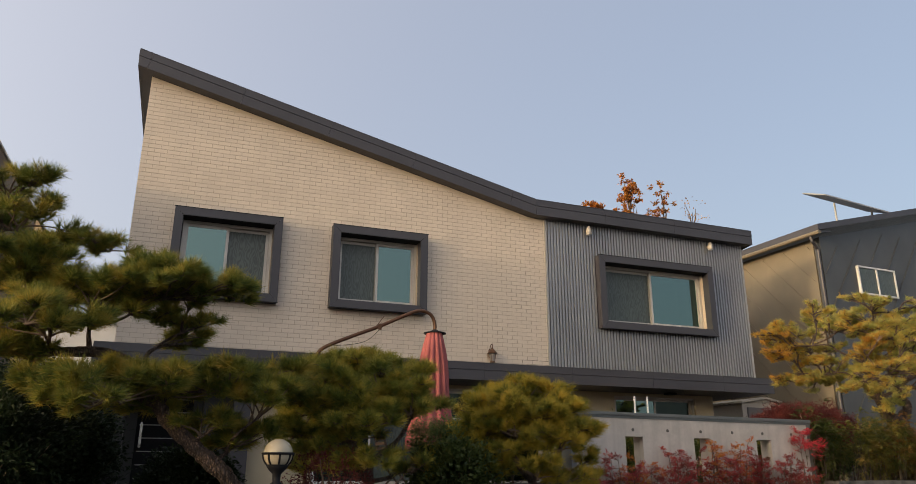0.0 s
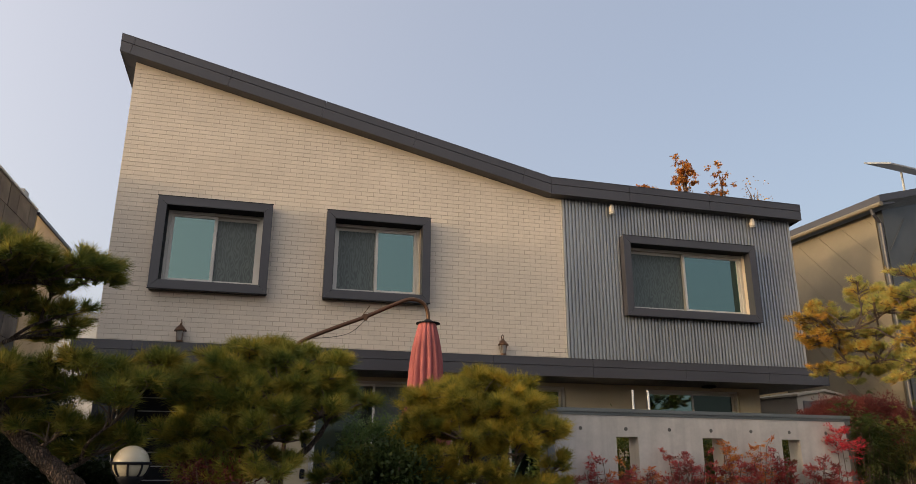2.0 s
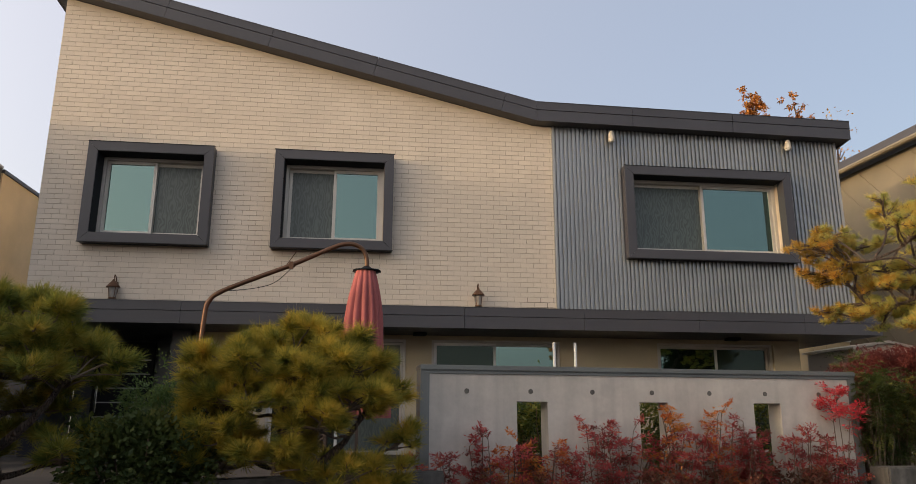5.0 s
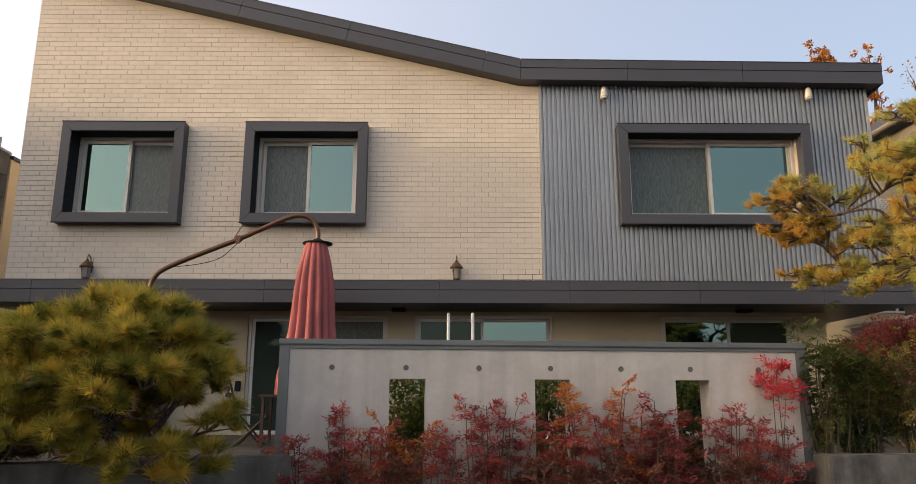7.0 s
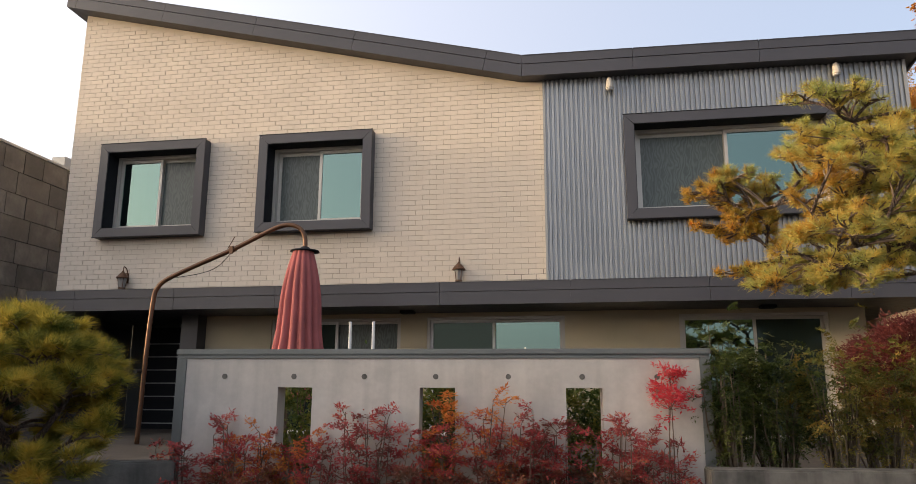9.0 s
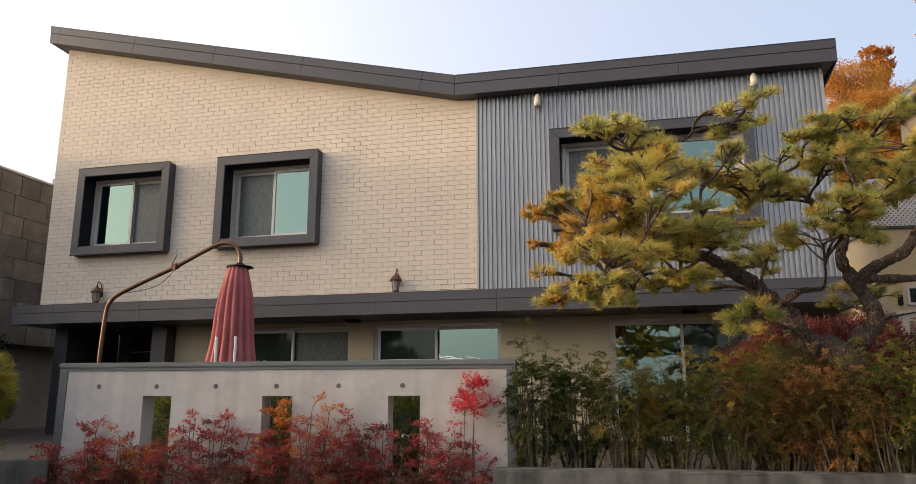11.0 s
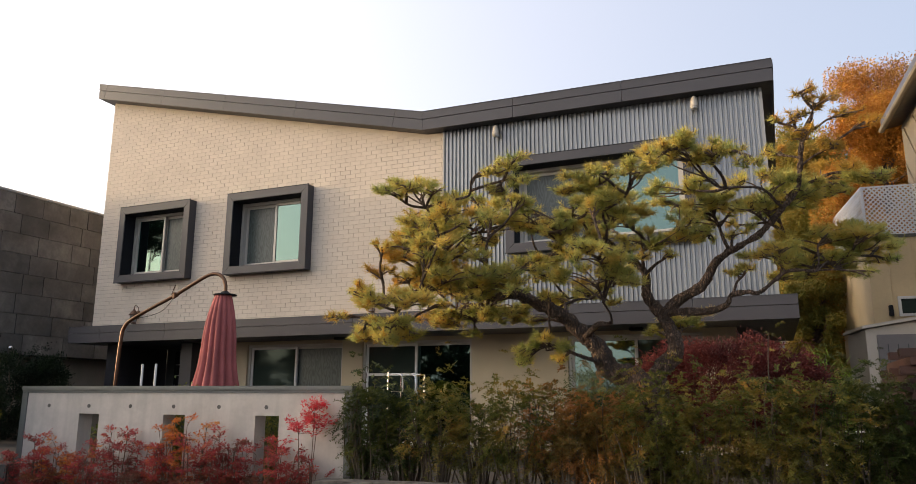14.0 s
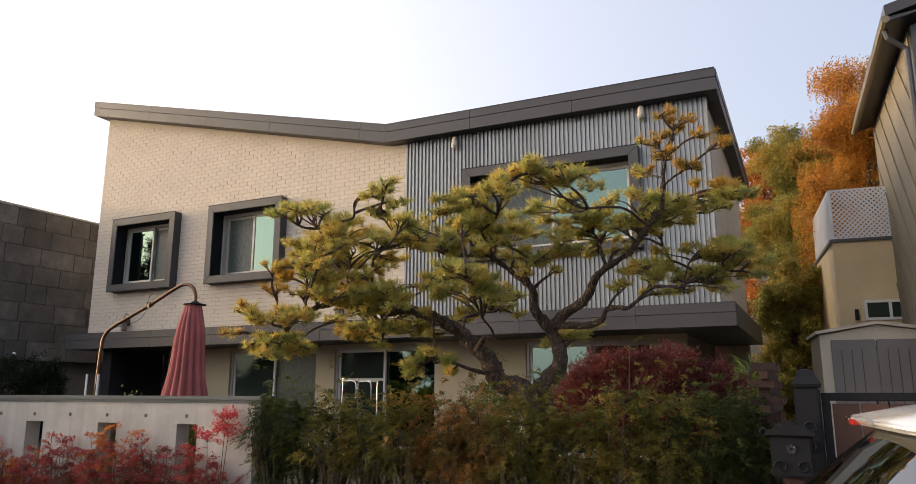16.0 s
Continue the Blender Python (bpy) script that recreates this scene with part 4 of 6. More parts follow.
def limb(bm, a, b, r0, r1, wob=0.12, n=7):
    """A crooked limb from a to b."""
    a, b = Vector(a), Vector(b)
    d = b - a
    pts = []
    for k in range(n + 1):
        f = k / n
        p = a + d * f
        q = p * 2.1 + Vector((a.x * 3, b.y * 5, 0))
        s = math.sin(math.pi * f) * wob * d.length
        pts.append(p + s * Vector((noise.noise(q), noise.noise(q + Vector((9, 0, 0))), noise.noise(q + Vector((0, 9, 0))) + 0.25)))
    sp = smooth_path(pts, 3)
    tube(bm, sp, [r0 + (r1 - r0) * (i / (len(sp) - 1)) ** 0.8 for i in range(len(sp))], 7)
    return sp


def cloud_pine(label, trunks, pads, mat, at, tufts=150, needles=40, length=0.095, width=0.0065, flat=0.42, extra_skip=3, crook=0.0, fan=(0.12, 1.0), loose=False, warm_mat=None, doubled=True):
    """A pruned pine: bent trunks, crooked limbs to flat pads of needle tufts."""
    tree = thing("pine_tree", label, "tree", at=at)
    spine = []
    for path, r0, r1 in trunks:
        def bent(q):
            return q + crook * Vector((noise.noise(q * 3.1), noise.noise(q * 3.1 + Vector((5, 0, 0))), noise.noise(q * 3.1 + Vector((0, 5, 0)))))
        sp = [bent(q) for q in smooth_path(path, 6)]
        bm = bmesh.new()
        fine = [bent(q) for q in smooth_path(path, 16)]
        tube(bm, [p + 0.02 * Vector((noise.noise(p * 5), noise.noise(p * 5 + Vector((5, 0, 0))), 0)) for p in fine], [(r1 + (r0 - r1) * (1 - i / (len(fine) - 1)) ** 1.3) * (1 + 0.14 * noise.noise(p * 7)) for i, p in enumerate(fine)], 18)
        bm.normal_update()
        for v in bm.verts:
            plate = noise.cell(Vector((v.co.x * 22, v.co.y * 22, v.co.z * 13)))
            v.co += v.normal * r0 * (0.13 * noise.noise(v.co * 16) + 0.1 * plate)
        part("trunk", bm, M_BARK, tree, "rough reddish-brown bark")
        spine += [(p, r1 + (r0 - r1) * (1 - i / (len(sp) - 1)) ** 1.3) for i, p in enumerate(sp)]
    twigs, cs, ws = bmesh.new(), [], []
    r_ = random.Random(len(pads))
    pads = list(pads) + [(x + r * 1.1 * math.cos(k * 2.4), y + r * 1.1 * math.sin(k * 2.4), z + r_.uniform(-0.12, 0.1), r * 0.72) for k, (x, y, z, r) in enumerate(pads) if doubled and k % 3 != extra_skip]
    if loose:
        pads += [(x + r * r_.uniform(1.0, 1.35) * math.cos(a), y + r * r_.uniform(0.9, 1.3) * math.sin(a), z + r_.uniform(-0.16, 0.12), r_.uniform(0.08, 0.14)) for x, y, z, r in pads for a in (r_.uniform(0, 2.1), r_.uniform(2.1, 4.2), r_.uniform(4.2, 6.3)) if r > 0.15]
    for x, y, z, r in pads:
        c = Vector((x, y, z))
        p, pr = min(spine, key=lambda s: (s[0] - c).length + 1.2 * max(0, s[0].z - c.z + 0.15))
        under = c - Vector((0, 0, r * flat * 0.6))
        branch = bmesh.new()
        sp = limb(branch, p, under, min(pr * 0.6, 0.028), 0.008, 0.2, 9)
        part("limb", branch, M_BARK, tree, smooth=True)
        spine.append((sp[len(sp) // 2], 0.025))
        parts = max(4, int(5 + 17 * r))
        a = rng.uniform(0, 2 * math.pi, parts)
        q = np.sqrt(rng.uniform(0.02, 1.0, parts))
        hub = np.stack([x + 1.12 * r * q * np.cos(a), y + 1.05 * r * q * np.sin(a), z + r * flat * np.sqrt(1.05 - q ** 2) * rng.uniform(-0.7, 1.0, parts)], 1)
        m = max(12, int(tufts * (r / 0.35) ** 2))
        pick = rng.integers(0, parts, m)
        off = unit(rng.normal(size=(m, 3))) * (rng.uniform(0.05, 1, (m, 1)) ** 0.5) * np.array([0.36, 0.36, 0.16]) * max(r, 0.18 if loose else 0.24)
        cs.append(hub[pick] + off)
        ws.append(unit(off) * 0.75 + np.stack([np.cos(a[pick]) * q[pick] * 0.55, np.sin(a[pick]) * q[pick] * 0.55, np.full(m, 0.65)], 1) + rng.normal(0, 0.2, (m, 3)))
        for k in range(parts):
            e = Vector(hub[k]) - Vector((0, 0, 0.03))
            s = sp[int(len(sp) * rng.uniform(0.55, 0.999))]
            limb(twigs, s, e, 0.009, 0.004, 0.22, 4)
            for j in np.nonzero(pick == k)[0][::3]:
                t = Vector(cs[-1][j])
                tube(twigs, [e, e.lerp(t, 0.5) - Vector((0, 0, 0.012)), t], [0.005, 0.004, 0.0025], 4)
    tagged(part("branchwork", twigs, M_TWIG, tree), kind="stuff")
    cs, ws = np.concatenate(cs), np.concatenate(ws)
    if warm_mat is not None:
        # low sunlight coloured into the tufts on the sunward side; orange tufts at the thin top
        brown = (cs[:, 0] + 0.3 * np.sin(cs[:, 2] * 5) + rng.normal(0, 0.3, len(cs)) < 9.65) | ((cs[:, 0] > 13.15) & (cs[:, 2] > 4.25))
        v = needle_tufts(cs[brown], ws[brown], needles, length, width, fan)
        tagged(tri_soup("rusty_sunlit_crown", v, warm_mat, tree, "rusty orange tufts, low sunlight coloured into those on the west side"), kind="stuff")
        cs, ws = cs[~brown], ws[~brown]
    v = needle_tufts(cs, ws, needles, length, width, fan)
    tagged(tri_soup("crown", v, mat, tree, "tufts of long needles, yellowing at the tips"), kind="stuff")
    return tree


# the large pine in the hedge
PADS_WEST = [(9.79, 8.0, 3.09, 0.28), (9.83, 8.2, 2.85, 0.26), (9.98, 8.4, 3.5, 0.28), (10.26, 8.5, 3.37, 0.39), (10.6, 8.8, 3.32, 0.31), (10.09, 8.3, 3.78, 0.26),
             (10.2, 8.6, 4.0, 0.39), (9.97, 8.3, 4.2, 0.2), (10.88, 8.2, 4.2, 0.18), (10.9, 9.0, 3.96, 0.3), (11.54, 8.8, 3.31, 0.33), (10.46, 9.0, 3.02, 0.17), (11.02, 9.1, 2.7, 0.18)]
PADS_EAST = [(12.37, 8.3, 4.19, 0.28), (11.76, 8.5, 4.09, 0.26), (11.73, 9.0, 3.98, 0.34), (12.3, 9.2, 4.14, 0.28), (11.32, 9.2, 3.79, 0.26), (11.96, 9.4, 3.69, 0.26),
             (13.01, 9.4, 4.13, 0.31), (13.24, 9.6, 4.05, 0.31), (13.51, 9.8, 3.72, 0.33), (13.64, 9.8, 3.46, 0.28), (13.05, 9.6, 3.55, 0.22), (13.12, 9.2, 4.4, 0.1),
             (13.51, 9.0, 4.74, 0.13), (13.73, 9.0, 4.6, 0.1), (13.4, 9.0, 4.5, 0.1), (13.6, 9.05, 4.35, 0.1), (13.25, 9.1, 4.62, 0.1), (12.15, 10.0, 2.97, 0.18), (13.66, 9.8, 4.3, 0.24), (12.5, 9.6, 3.98, 0.24)]
PADS_BACK = [(9.42, 9.7, 3.95, 0.23), (9.4, 9.8, 3.45, 0.23), (9.8, 9.7, 3.05, 0.23), (10.1, 9.7, 3.42, 0.27), (10.3, 9.7, 4.3, 0.25), (9.85, 9.8, 3.85, 0.25), (10.3, 9.8, 3.08, 0.23), (10.7, 10.0, 3.7, 0.27), (9.7, 9.9, 3.65, 0.22), (11.0, 10.2, 3.3, 0.25), (11.4, 10.3, 4.2, 0.27)]
cloud_pine("large pruned pine with two leaning trunks rising from the hedge", [
    ([(11.95, 9.6, 1.3), (11.85, 9.6, 2.32), (11.5, 9.6, 2.5), (11.33, 9.55, 2.76), (11.17, 9.5, 2.95), (10.95, 9.4, 3.09), (10.7, 9.2, 3.2), (10.45, 9.0, 3.16), (10.1, 8.7, 3.24), (9.8, 8.4, 3.08)], 0.13, 0.02),
    ([(12.0, 9.75, 1.3), (11.95, 9.75, 2.33), (12.13, 9.7, 2.66), (12.09, 9.7, 2.88), (11.98, 9.7, 3.04), (11.88, 9.65, 3.22), (11.92, 9.55, 3.4), (11.75, 9.4, 3.58), (11.6, 9.3, 3.72)], 0.1, 0.025),
    ([(12.0, 9.7, 2.98), (12.1, 9.7, 3.08), (12.34, 9.65, 3.25), (12.51, 9.6, 3.44), (12.68, 9.5, 3.56), (12.96, 9.35, 3.66), (13.2, 9.2, 3.88), (13.3, 9.15, 4.2), (13.45, 9.05, 4.62)], 0.062, 0.015),
    ([(12.06, 9.7, 3.04), (12.27, 9.65, 3.02), (12.46, 9.6, 3.03), (12.62, 9.5, 3.05), (12.69, 9.45, 3.15), (12.81, 9.4, 3.18), (12.92, 9.35, 3.14), (13.11, 9.3, 3.28), (13.4, 9.35, 3.32)], 0.04, 0.014),
    ([(11.3, 9.5, 2.8), (11.45, 9.35, 2.9), (11.62, 9.2, 2.93)], 0.035, 0.02)],
    PADS_WEST + PADS_EAST + PADS_BACK, M_PINE_SUN, (11.95, 9.65, 1.3), tufts=200, needles=32, length=0.07, width=0.0055, flat=0.38, crook=0.05, fan=(0.15, 1.25), loose=True, warm_mat=M_PINE_RUST_SUN)

# the pines over the left retaining wall
cloud_pine("old leaning pine with broad needle pads over the wall", [
    ([(0.62, 6.75, 1.3), (0.48, 6.7, 1.5), (0.2, 6.68, 1.73), (-0.06, 6.68, 1.97), (-0.33, 6.68, 2.35), (-0.62, 6.7, 2.5), (-1.0, 6.72, 2.5), (-1.3, 6.8, 2.55), (-1.6, 6.9, 2.9), (-1.6, 7.0, 3.6)], 0.078, 0.028)],
    [(-1.26, 6.9, 3.17, 0.52), (-0.76, 6.6, 2.99, 0.42), (-0.23, 6.6, 3.12, 0.37), (0.19, 6.5, 3.13, 0.27), (-1.44, 7.0, 3.68, 0.41), (-1.58, 7.0, 3.98, 0.23), (-1.13, 7.2, 3.56, 0.18), (-0.74, 7.2, 3.57, 0.21),
     (-0.11, 6.9, 2.9, 0.23), (0.06, 7.2, 2.78, 0.17), (-0.8, 6.4, 2.21, 0.38), (-0.42, 6.3, 2.21, 0.46), (-0.04, 6.6, 2.28, 0.38), (0.37, 6.6, 2.32, 0.34), (0.78, 6.8, 2.36, 0.34), (-1.04, 6.4, 2.74, 0.39), (-1.4, 6.5, 2.55, 0.34), (-1.7, 6.7, 3.35, 0.4), (-0.5, 6.75, 3.08, 0.3), (0.05, 6.7, 3.07, 0.24), (0.48, 6.9, 1.88, 0.32)],
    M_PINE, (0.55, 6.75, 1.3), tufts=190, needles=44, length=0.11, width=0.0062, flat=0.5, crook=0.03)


def ball_pine(label, c, half, top, mat, seed, open_east=False):
    """A low pine pruned to a lumpy dome of needle tufts, with a skirt of lower pads and branches showing between."""
    r = random.Random(seed)
    pads = []
    for ring, (z, reach, n) in enumerate(((top - 0.1, 0.1, 2), (top - 0.16, 0.42, 6), (top - 0.3, 0.7, 9), (top - 0.5, 0.86, 11))):
        for k in range(n):
            a = 2 * math.pi * (k + 0.5 * (ring % 2)) / n + r.uniform(-0.12, 0.12)
            f = half - 0.2
            pads.append((c[0] + f * reach * math.cos(a), c[1] + 0.9 * f * reach * math.sin(a), z + r.uniform(-0.05, 0.05), half * r.uniform(0.25, 0.31)))
    for z, reach, n in ((top - 0.74, 0.92, 9), (top - 1.0, 0.85, 8)):
        for k in range(n):
            a = 2 * math.pi * k / n + r.uniform(-0.2, 0.2)
            east_side = math.cos(a - 0.1) > 0.55
            if open_east and east_side or r.random() < 0.12:
                continue
            pads.append((c[0] + (half - 0.2) * reach * math.cos(a), c[1] + 0.9 * (half - 0.2) * reach * math.sin(a), z + r.uniform(-0.06, 0.06), half * r.uniform(0.24, 0.3)))
    if open_east:
        pads += [(c[0] + 0.62, c[1] - 0.25, top - 1.1, 0.22), (c[0] + 0.4, c[1] - 0.45, top - 1.06, 0.24), (c[0] + 0.78, c[1] - 0.1, top - 0.82, 0.16)]
    cloud_pine(label, [([(c[0] + 0.1, c[1] + 0.1, 1.25), (c[0] + 0.12, c[1], top - 1.1), (c[0] - 0.1, c[1] + 0.03, top - 0.8), (c[0], c[1], top - 0.35)], 0.06, 0.025),
                       ([(c[0] + 0.1, c[1] + 0.02, top - 1.08), (c[0] + 0.35, c[1] - 0.05, top - 0.88), (c[0] + 0.55, c[1] - 0.05, top - 0.6)], 0.035, 0.016)],
               pads, mat, (c[0] + 0.1, c[1] + 0.1, 1.3), tufts=190, needles=46, length=0.115, width=0.006, flat=0.62, doubled=False)


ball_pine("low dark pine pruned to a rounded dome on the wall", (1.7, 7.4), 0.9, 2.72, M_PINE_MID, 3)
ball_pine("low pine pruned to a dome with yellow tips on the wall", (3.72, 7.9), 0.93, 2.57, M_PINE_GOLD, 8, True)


def shrub(name, label, category, c, rx, ry, height, mat, count, leaf, width, stems=14, group="", lean=0.25, hollow=0.35, tip_mat=None):
    """Many thin stems from the ground with leaves along their upper parts."""
    plant = thing(name, label, category, group, at=c)
    wood, cs, ws = bmesh.new(), [], []
    r = random.Random(int(c[0] * 1000 + c[1] * 77))
    for k in range(stems):
        a, q = r.uniform(0, 2 * math.pi), math.sqrt(r.random())
        foot = Vector((c[0] + rx * 0.5 * q * math.cos(a), c[1] + ry * 0.5 * q * math.sin(a), c[2]))
        head = Vector((c[0] + rx * q * math.cos(a), c[1] + ry * q * math.sin(a), c[2] + height * (1 - 0.35 * q * q) * r.uniform(0.75, 1.05)))
        mid = foot.lerp(head, 0.5) + Vector((r.uniform(-0.05, 0.05), r.uniform(-0.05, 0.05), height * 0.06))
        path = smooth_path([foot, mid, head], 4)
        tube(wood, path, [0.009 - 0.006 * i / (len(path) - 1) for i in range(len(path))], 5)
        m = count // stems
        for j in range(6):
            f = r.uniform(hollow, 1.0)
            p = path[min(len(path) - 1, int(f * (len(path) - 1)))]
            d = Vector((math.cos(a + r.uniform(-1.6, 1.6)), math.sin(a + r.uniform(-1.6, 1.6)), r.uniform(0.1, 0.8))) * rx * r.uniform(0.3, 0.6)
            tube(wood, [p, p + d * 0.6, p + d], [0.004, 0.003, 0.002], 4)
            t = rng.uniform(0.15, 1.05, size=(m // 6, 1))
            dd = np.array(d)
            cs.append(np.array(p) + t * dd + rng.normal(0, 0.035, (m // 6, 3)))
            ws.append(np.repeat(dd[None], m // 6, 0) / max(d.length, 1e-6) + rng.normal(0, 0.6, (m // 6, 3)))
    tagged(part("branchwork", wood, M_TWIG, plant), kind="stuff")
    v = leaves(np.concatenate(cs), np.concatenate(ws), leaf, width)
    tagged(tri_soup("foliage", v, mat, plant, "", 4), kind="stuff")
    return plant


def bush(name, label, category, c, rx, ry, height, mat, clumps, per, leaf, width, low=0.15, square=3.0, group="", stems=16, ragged=0.12, spray=False, stem_mat=M_TWIG):
    """A dense bush: stems from the ground and clumps of small leaves through a lumpy, squarish volume."""
    plant = thing(name, label, category, group, at=c)
    r = np.random.default_rng(int(abs(c[0]) * 1000 + abs(c[1]) * 77))
    d = unit(r.normal(size=(clumps, 3)))
    rad = (np.abs(d) ** square).sum(1, keepdims=True) ** (-1 / square)
    shell = r.uniform(0.35, 1.0, (clumps, 1)) ** 0.45
    lump = 1 + ragged * np.sin(d[:, :1] * 7 + c[0] * 5) * np.cos(d[:, 2:] * 6 + c[1]) + r.normal(0, ragged * 0.5, (clumps, 1))
    half = height * (1 - low) / 2
    p = d * rad * shell * lump * np.array([rx, ry, half]) + np.array([c[0], c[1], c[2] + height * low + half])
    for k in range(0, clumps, 9):
        if d[k, 2] > 0.1:
            p[k] += np.array([0.0, 0.0, height * r.uniform(0.04, 0.2) * ragged / 0.12])
    wood = bmesh.new()
    for k in range(stems):
        q = Vector(p[k * (clumps // stems)])
        foot = Vector((c[0] + (q.x - c[0]) * 0.45, c[1] + (q.y - c[1]) * 0.45, c[2]))
        limb(wood, foot, q, 0.012, 0.003, 0.1, 4)
    tagged(part("branchwork", wood, stem_mat, plant), kind="stuff")
    n = clumps * per
    way = np.repeat(d * np.array([1, 1, 0.6]) + np.array([0, 0, 0.35]), per, 0)
    at = np.repeat(p, per, 0) + r.normal(size=(n, 3)) * np.array([0.042, 0.042, 0.038]) * (leaf / 0.034) ** 0.5
    if spray:
        # flat sprays: leaflets in rows on both sides of short drooping twigs
        twig = 3
        rows = per // twig
        axis = unit(np.repeat(d * np.array([1, 1, 0.25]) + np.array([0, 0, 0.12]), twig, 0) + r.normal(0, 0.55, (clumps * twig, 3)) * np.array([1, 1, 0.5]))
        flank = unit(np.cross(axis, np.array([0, 0, 1.0]) + r.normal(0, 0.3, axis.shape)))
        step = (np.arange(rows) // 2) / (rows / 2)
        sign = np.where(np.arange(rows) % 2, 1.0, -1.0)
        reach = 0.1 * r.uniform(0.6, 1.4, (clumps * twig, 1, 1))
        base = np.repeat(p, twig, 0) + r.normal(0, 0.03, (clumps * twig, 3))
        at = base[:, None] + axis[:, None] * step[None, :, None] * reach - np.array([0, 0, 0.05]) * (step ** 2)[None, :, None]
        way = flank[:, None] * sign[None, :, None] + axis[:, None] * 0.7
        at, way = at.reshape(-1, 3), way.reshape(-1, 3)
        w = unit(way + r.normal(0, 0.38, way.shape))
        s = unit(np.cross(w, np.repeat(np.cross(axis, flank), rows, 0))) * width * 0.5
        ln = leaf * r.uniform(0.7, 1.15, (len(w), 1))
        v = np.stack([at, at + w * ln * 0.5 + s, at + w * ln, at + w * ln * 0.5 - s], 1).reshape(-1, 3)
    else:
        v = leaves(at, way + r.normal(0, 0.5, (n, 3)), leaf, width)
    tagged(tri_soup("foliage", v, mat, plant, "", 4), kind="stuff")
    return plant


def nandina(label, x, y, z, rx, height, mat, stems, seed, bare=0.35, fronds=11, reach=0.2):
    """Thin upright canes carrying tiers of airy fronds with small pointed leaflets."""
    plant = thing("nandina_shrub", label, "shrub", "nandinas along the concrete wall", at=(x, y, z))
    r = random.Random(seed)
    g = np.random.default_rng(seed)
    wood, at, way, flat_ = bmesh.new(), [], [], []
    for k in range(stems):
        a, q = r.uniform(0, 2 * math.pi), math.sqrt(r.random())
        foot = Vector((x + rx * 0.6 * q * math.cos(a), y + 0.08 * q * math.sin(a), z))
        top = foot + Vector((rx * 0.6 * q * math.cos(a) + r.uniform(-0.05, 0.05), 0.12 * q * math.sin(a), height * (1.02 - 0.35 * q * r.random())))
        path = smooth_path([foot, foot.lerp(top, 0.5) + Vector((r.uniform(-0.03, 0.03), r.uniform(-0.03, 0.03), 0)), top], 8)
        tube(wood, path, [0.0065 - 0.004 * i / (len(path) - 1) for i in range(len(path))], 5)
        for j in range(fronds):
            f = bare + (1.0 - bare) * (j + r.random()) / fronds
            p = path[min(len(path) - 1, int(f * len(path)))]
            b = r.uniform(0, 2 * math.pi)
            ln = reach * r.uniform(0.6, 1.2) * (1.15 - 0.55 * f)
            d = Vector((math.cos(b), 0.75 * math.sin(b), r.uniform(-0.15, 0.9) if f < 0.9 else r.uniform(0.5, 1.3))).normalized()
            tip = p + d * ln - Vector((0, 0, ln * 0.2))
            tube(wood, [p, p + d * ln * 0.6, tip], [0.003, 0.0022, 0.0012], 4)
            side = d.cross(Vector((0, 0, 1))).normalized()
            for i in range(11):
                u = 0.25 + 0.75 * i / 10
                o = p.lerp(tip, u) + Vector((0, 0, ln * 0.12 * math.sin(math.pi * u)))
                sd = (side if i % 2 else -side) if i < 10 else d
                w = (sd * 0.85 + d * 0.6 + Vector((0, 0, r.uniform(-0.15, 0.2)))).normalized()
                sub_ = ln * 0.42 * (1.15 - 0.6 * u)
                for c in range(5):
                    lf = (c + 1) / 5
                    at.append(o + w * sub_ * lf)
                    e = w.cross(Vector((0, 0, 1))) * (0 if c == 4 else (1 if c % 2 else -1))
                    way.append(w * 0.8 + e * 0.8)
    at, way = np.array(at) + g.normal(0, 0.012, (len(at), 3)), unit(np.array(way) + g.normal(0, 0.4, (len(way), 3)) - np.array([0, 0, 0.12]))
    s_ = unit(np.cross(way, g.normal(0, 0.35, way.shape) + np.array([0, 0, 1.0])))
    ln = 0.04 * g.uniform(0.7, 1.25, (len(way), 1))
    wd = ln * 0.17
    v = np.stack([at, at + way * ln * 0.4 + s_ * wd, at + way * ln, at + way * ln * 0.4 - s_ * wd], 1).reshape(-1, 3)
    tagged(part("branchwork", wood, M_TWIG, plant), kind="stuff")
    tagged(tri_soup("foliage", v, mat, plant, "", 4), kind="stuff")


N_RED, N_FIRE = "red-leaved nandina shrub with airy fronds against the concrete wall", "nandina shrub turning orange against the concrete wall"
for k, (x, h, m) in enumerate(((5.02, 0.74, M_NANDINA), (5.28, 0.96, M_NANDINA), (5.6, 0.86, M_NANDINA_ORANGE), (5.86, 0.74, M_NANDINA), (6.36, 1.08, M_NANDINA), (6.6, 0.92, M_NANDINA), (6.9, 0.86, M_NANDINA), (7.12, 1.24, M_NANDINA_ORANGE), (7.38, 0.98, M_NANDINA),
                               (7.66, 1.06, M_NANDINA), (7.98, 0.9, M_NANDINA), (8.28, 1.0, M_NANDINA), (8.62, 0.78, M_NANDINA))):
    nandina(N_FIRE if m is M_NANDINA_ORANGE else N_RED, x, wall_line(x) - 0.21, 0.92, 0.29, h * 0.87, m, 6, 40 + k, 0.36, 7, 0.2)
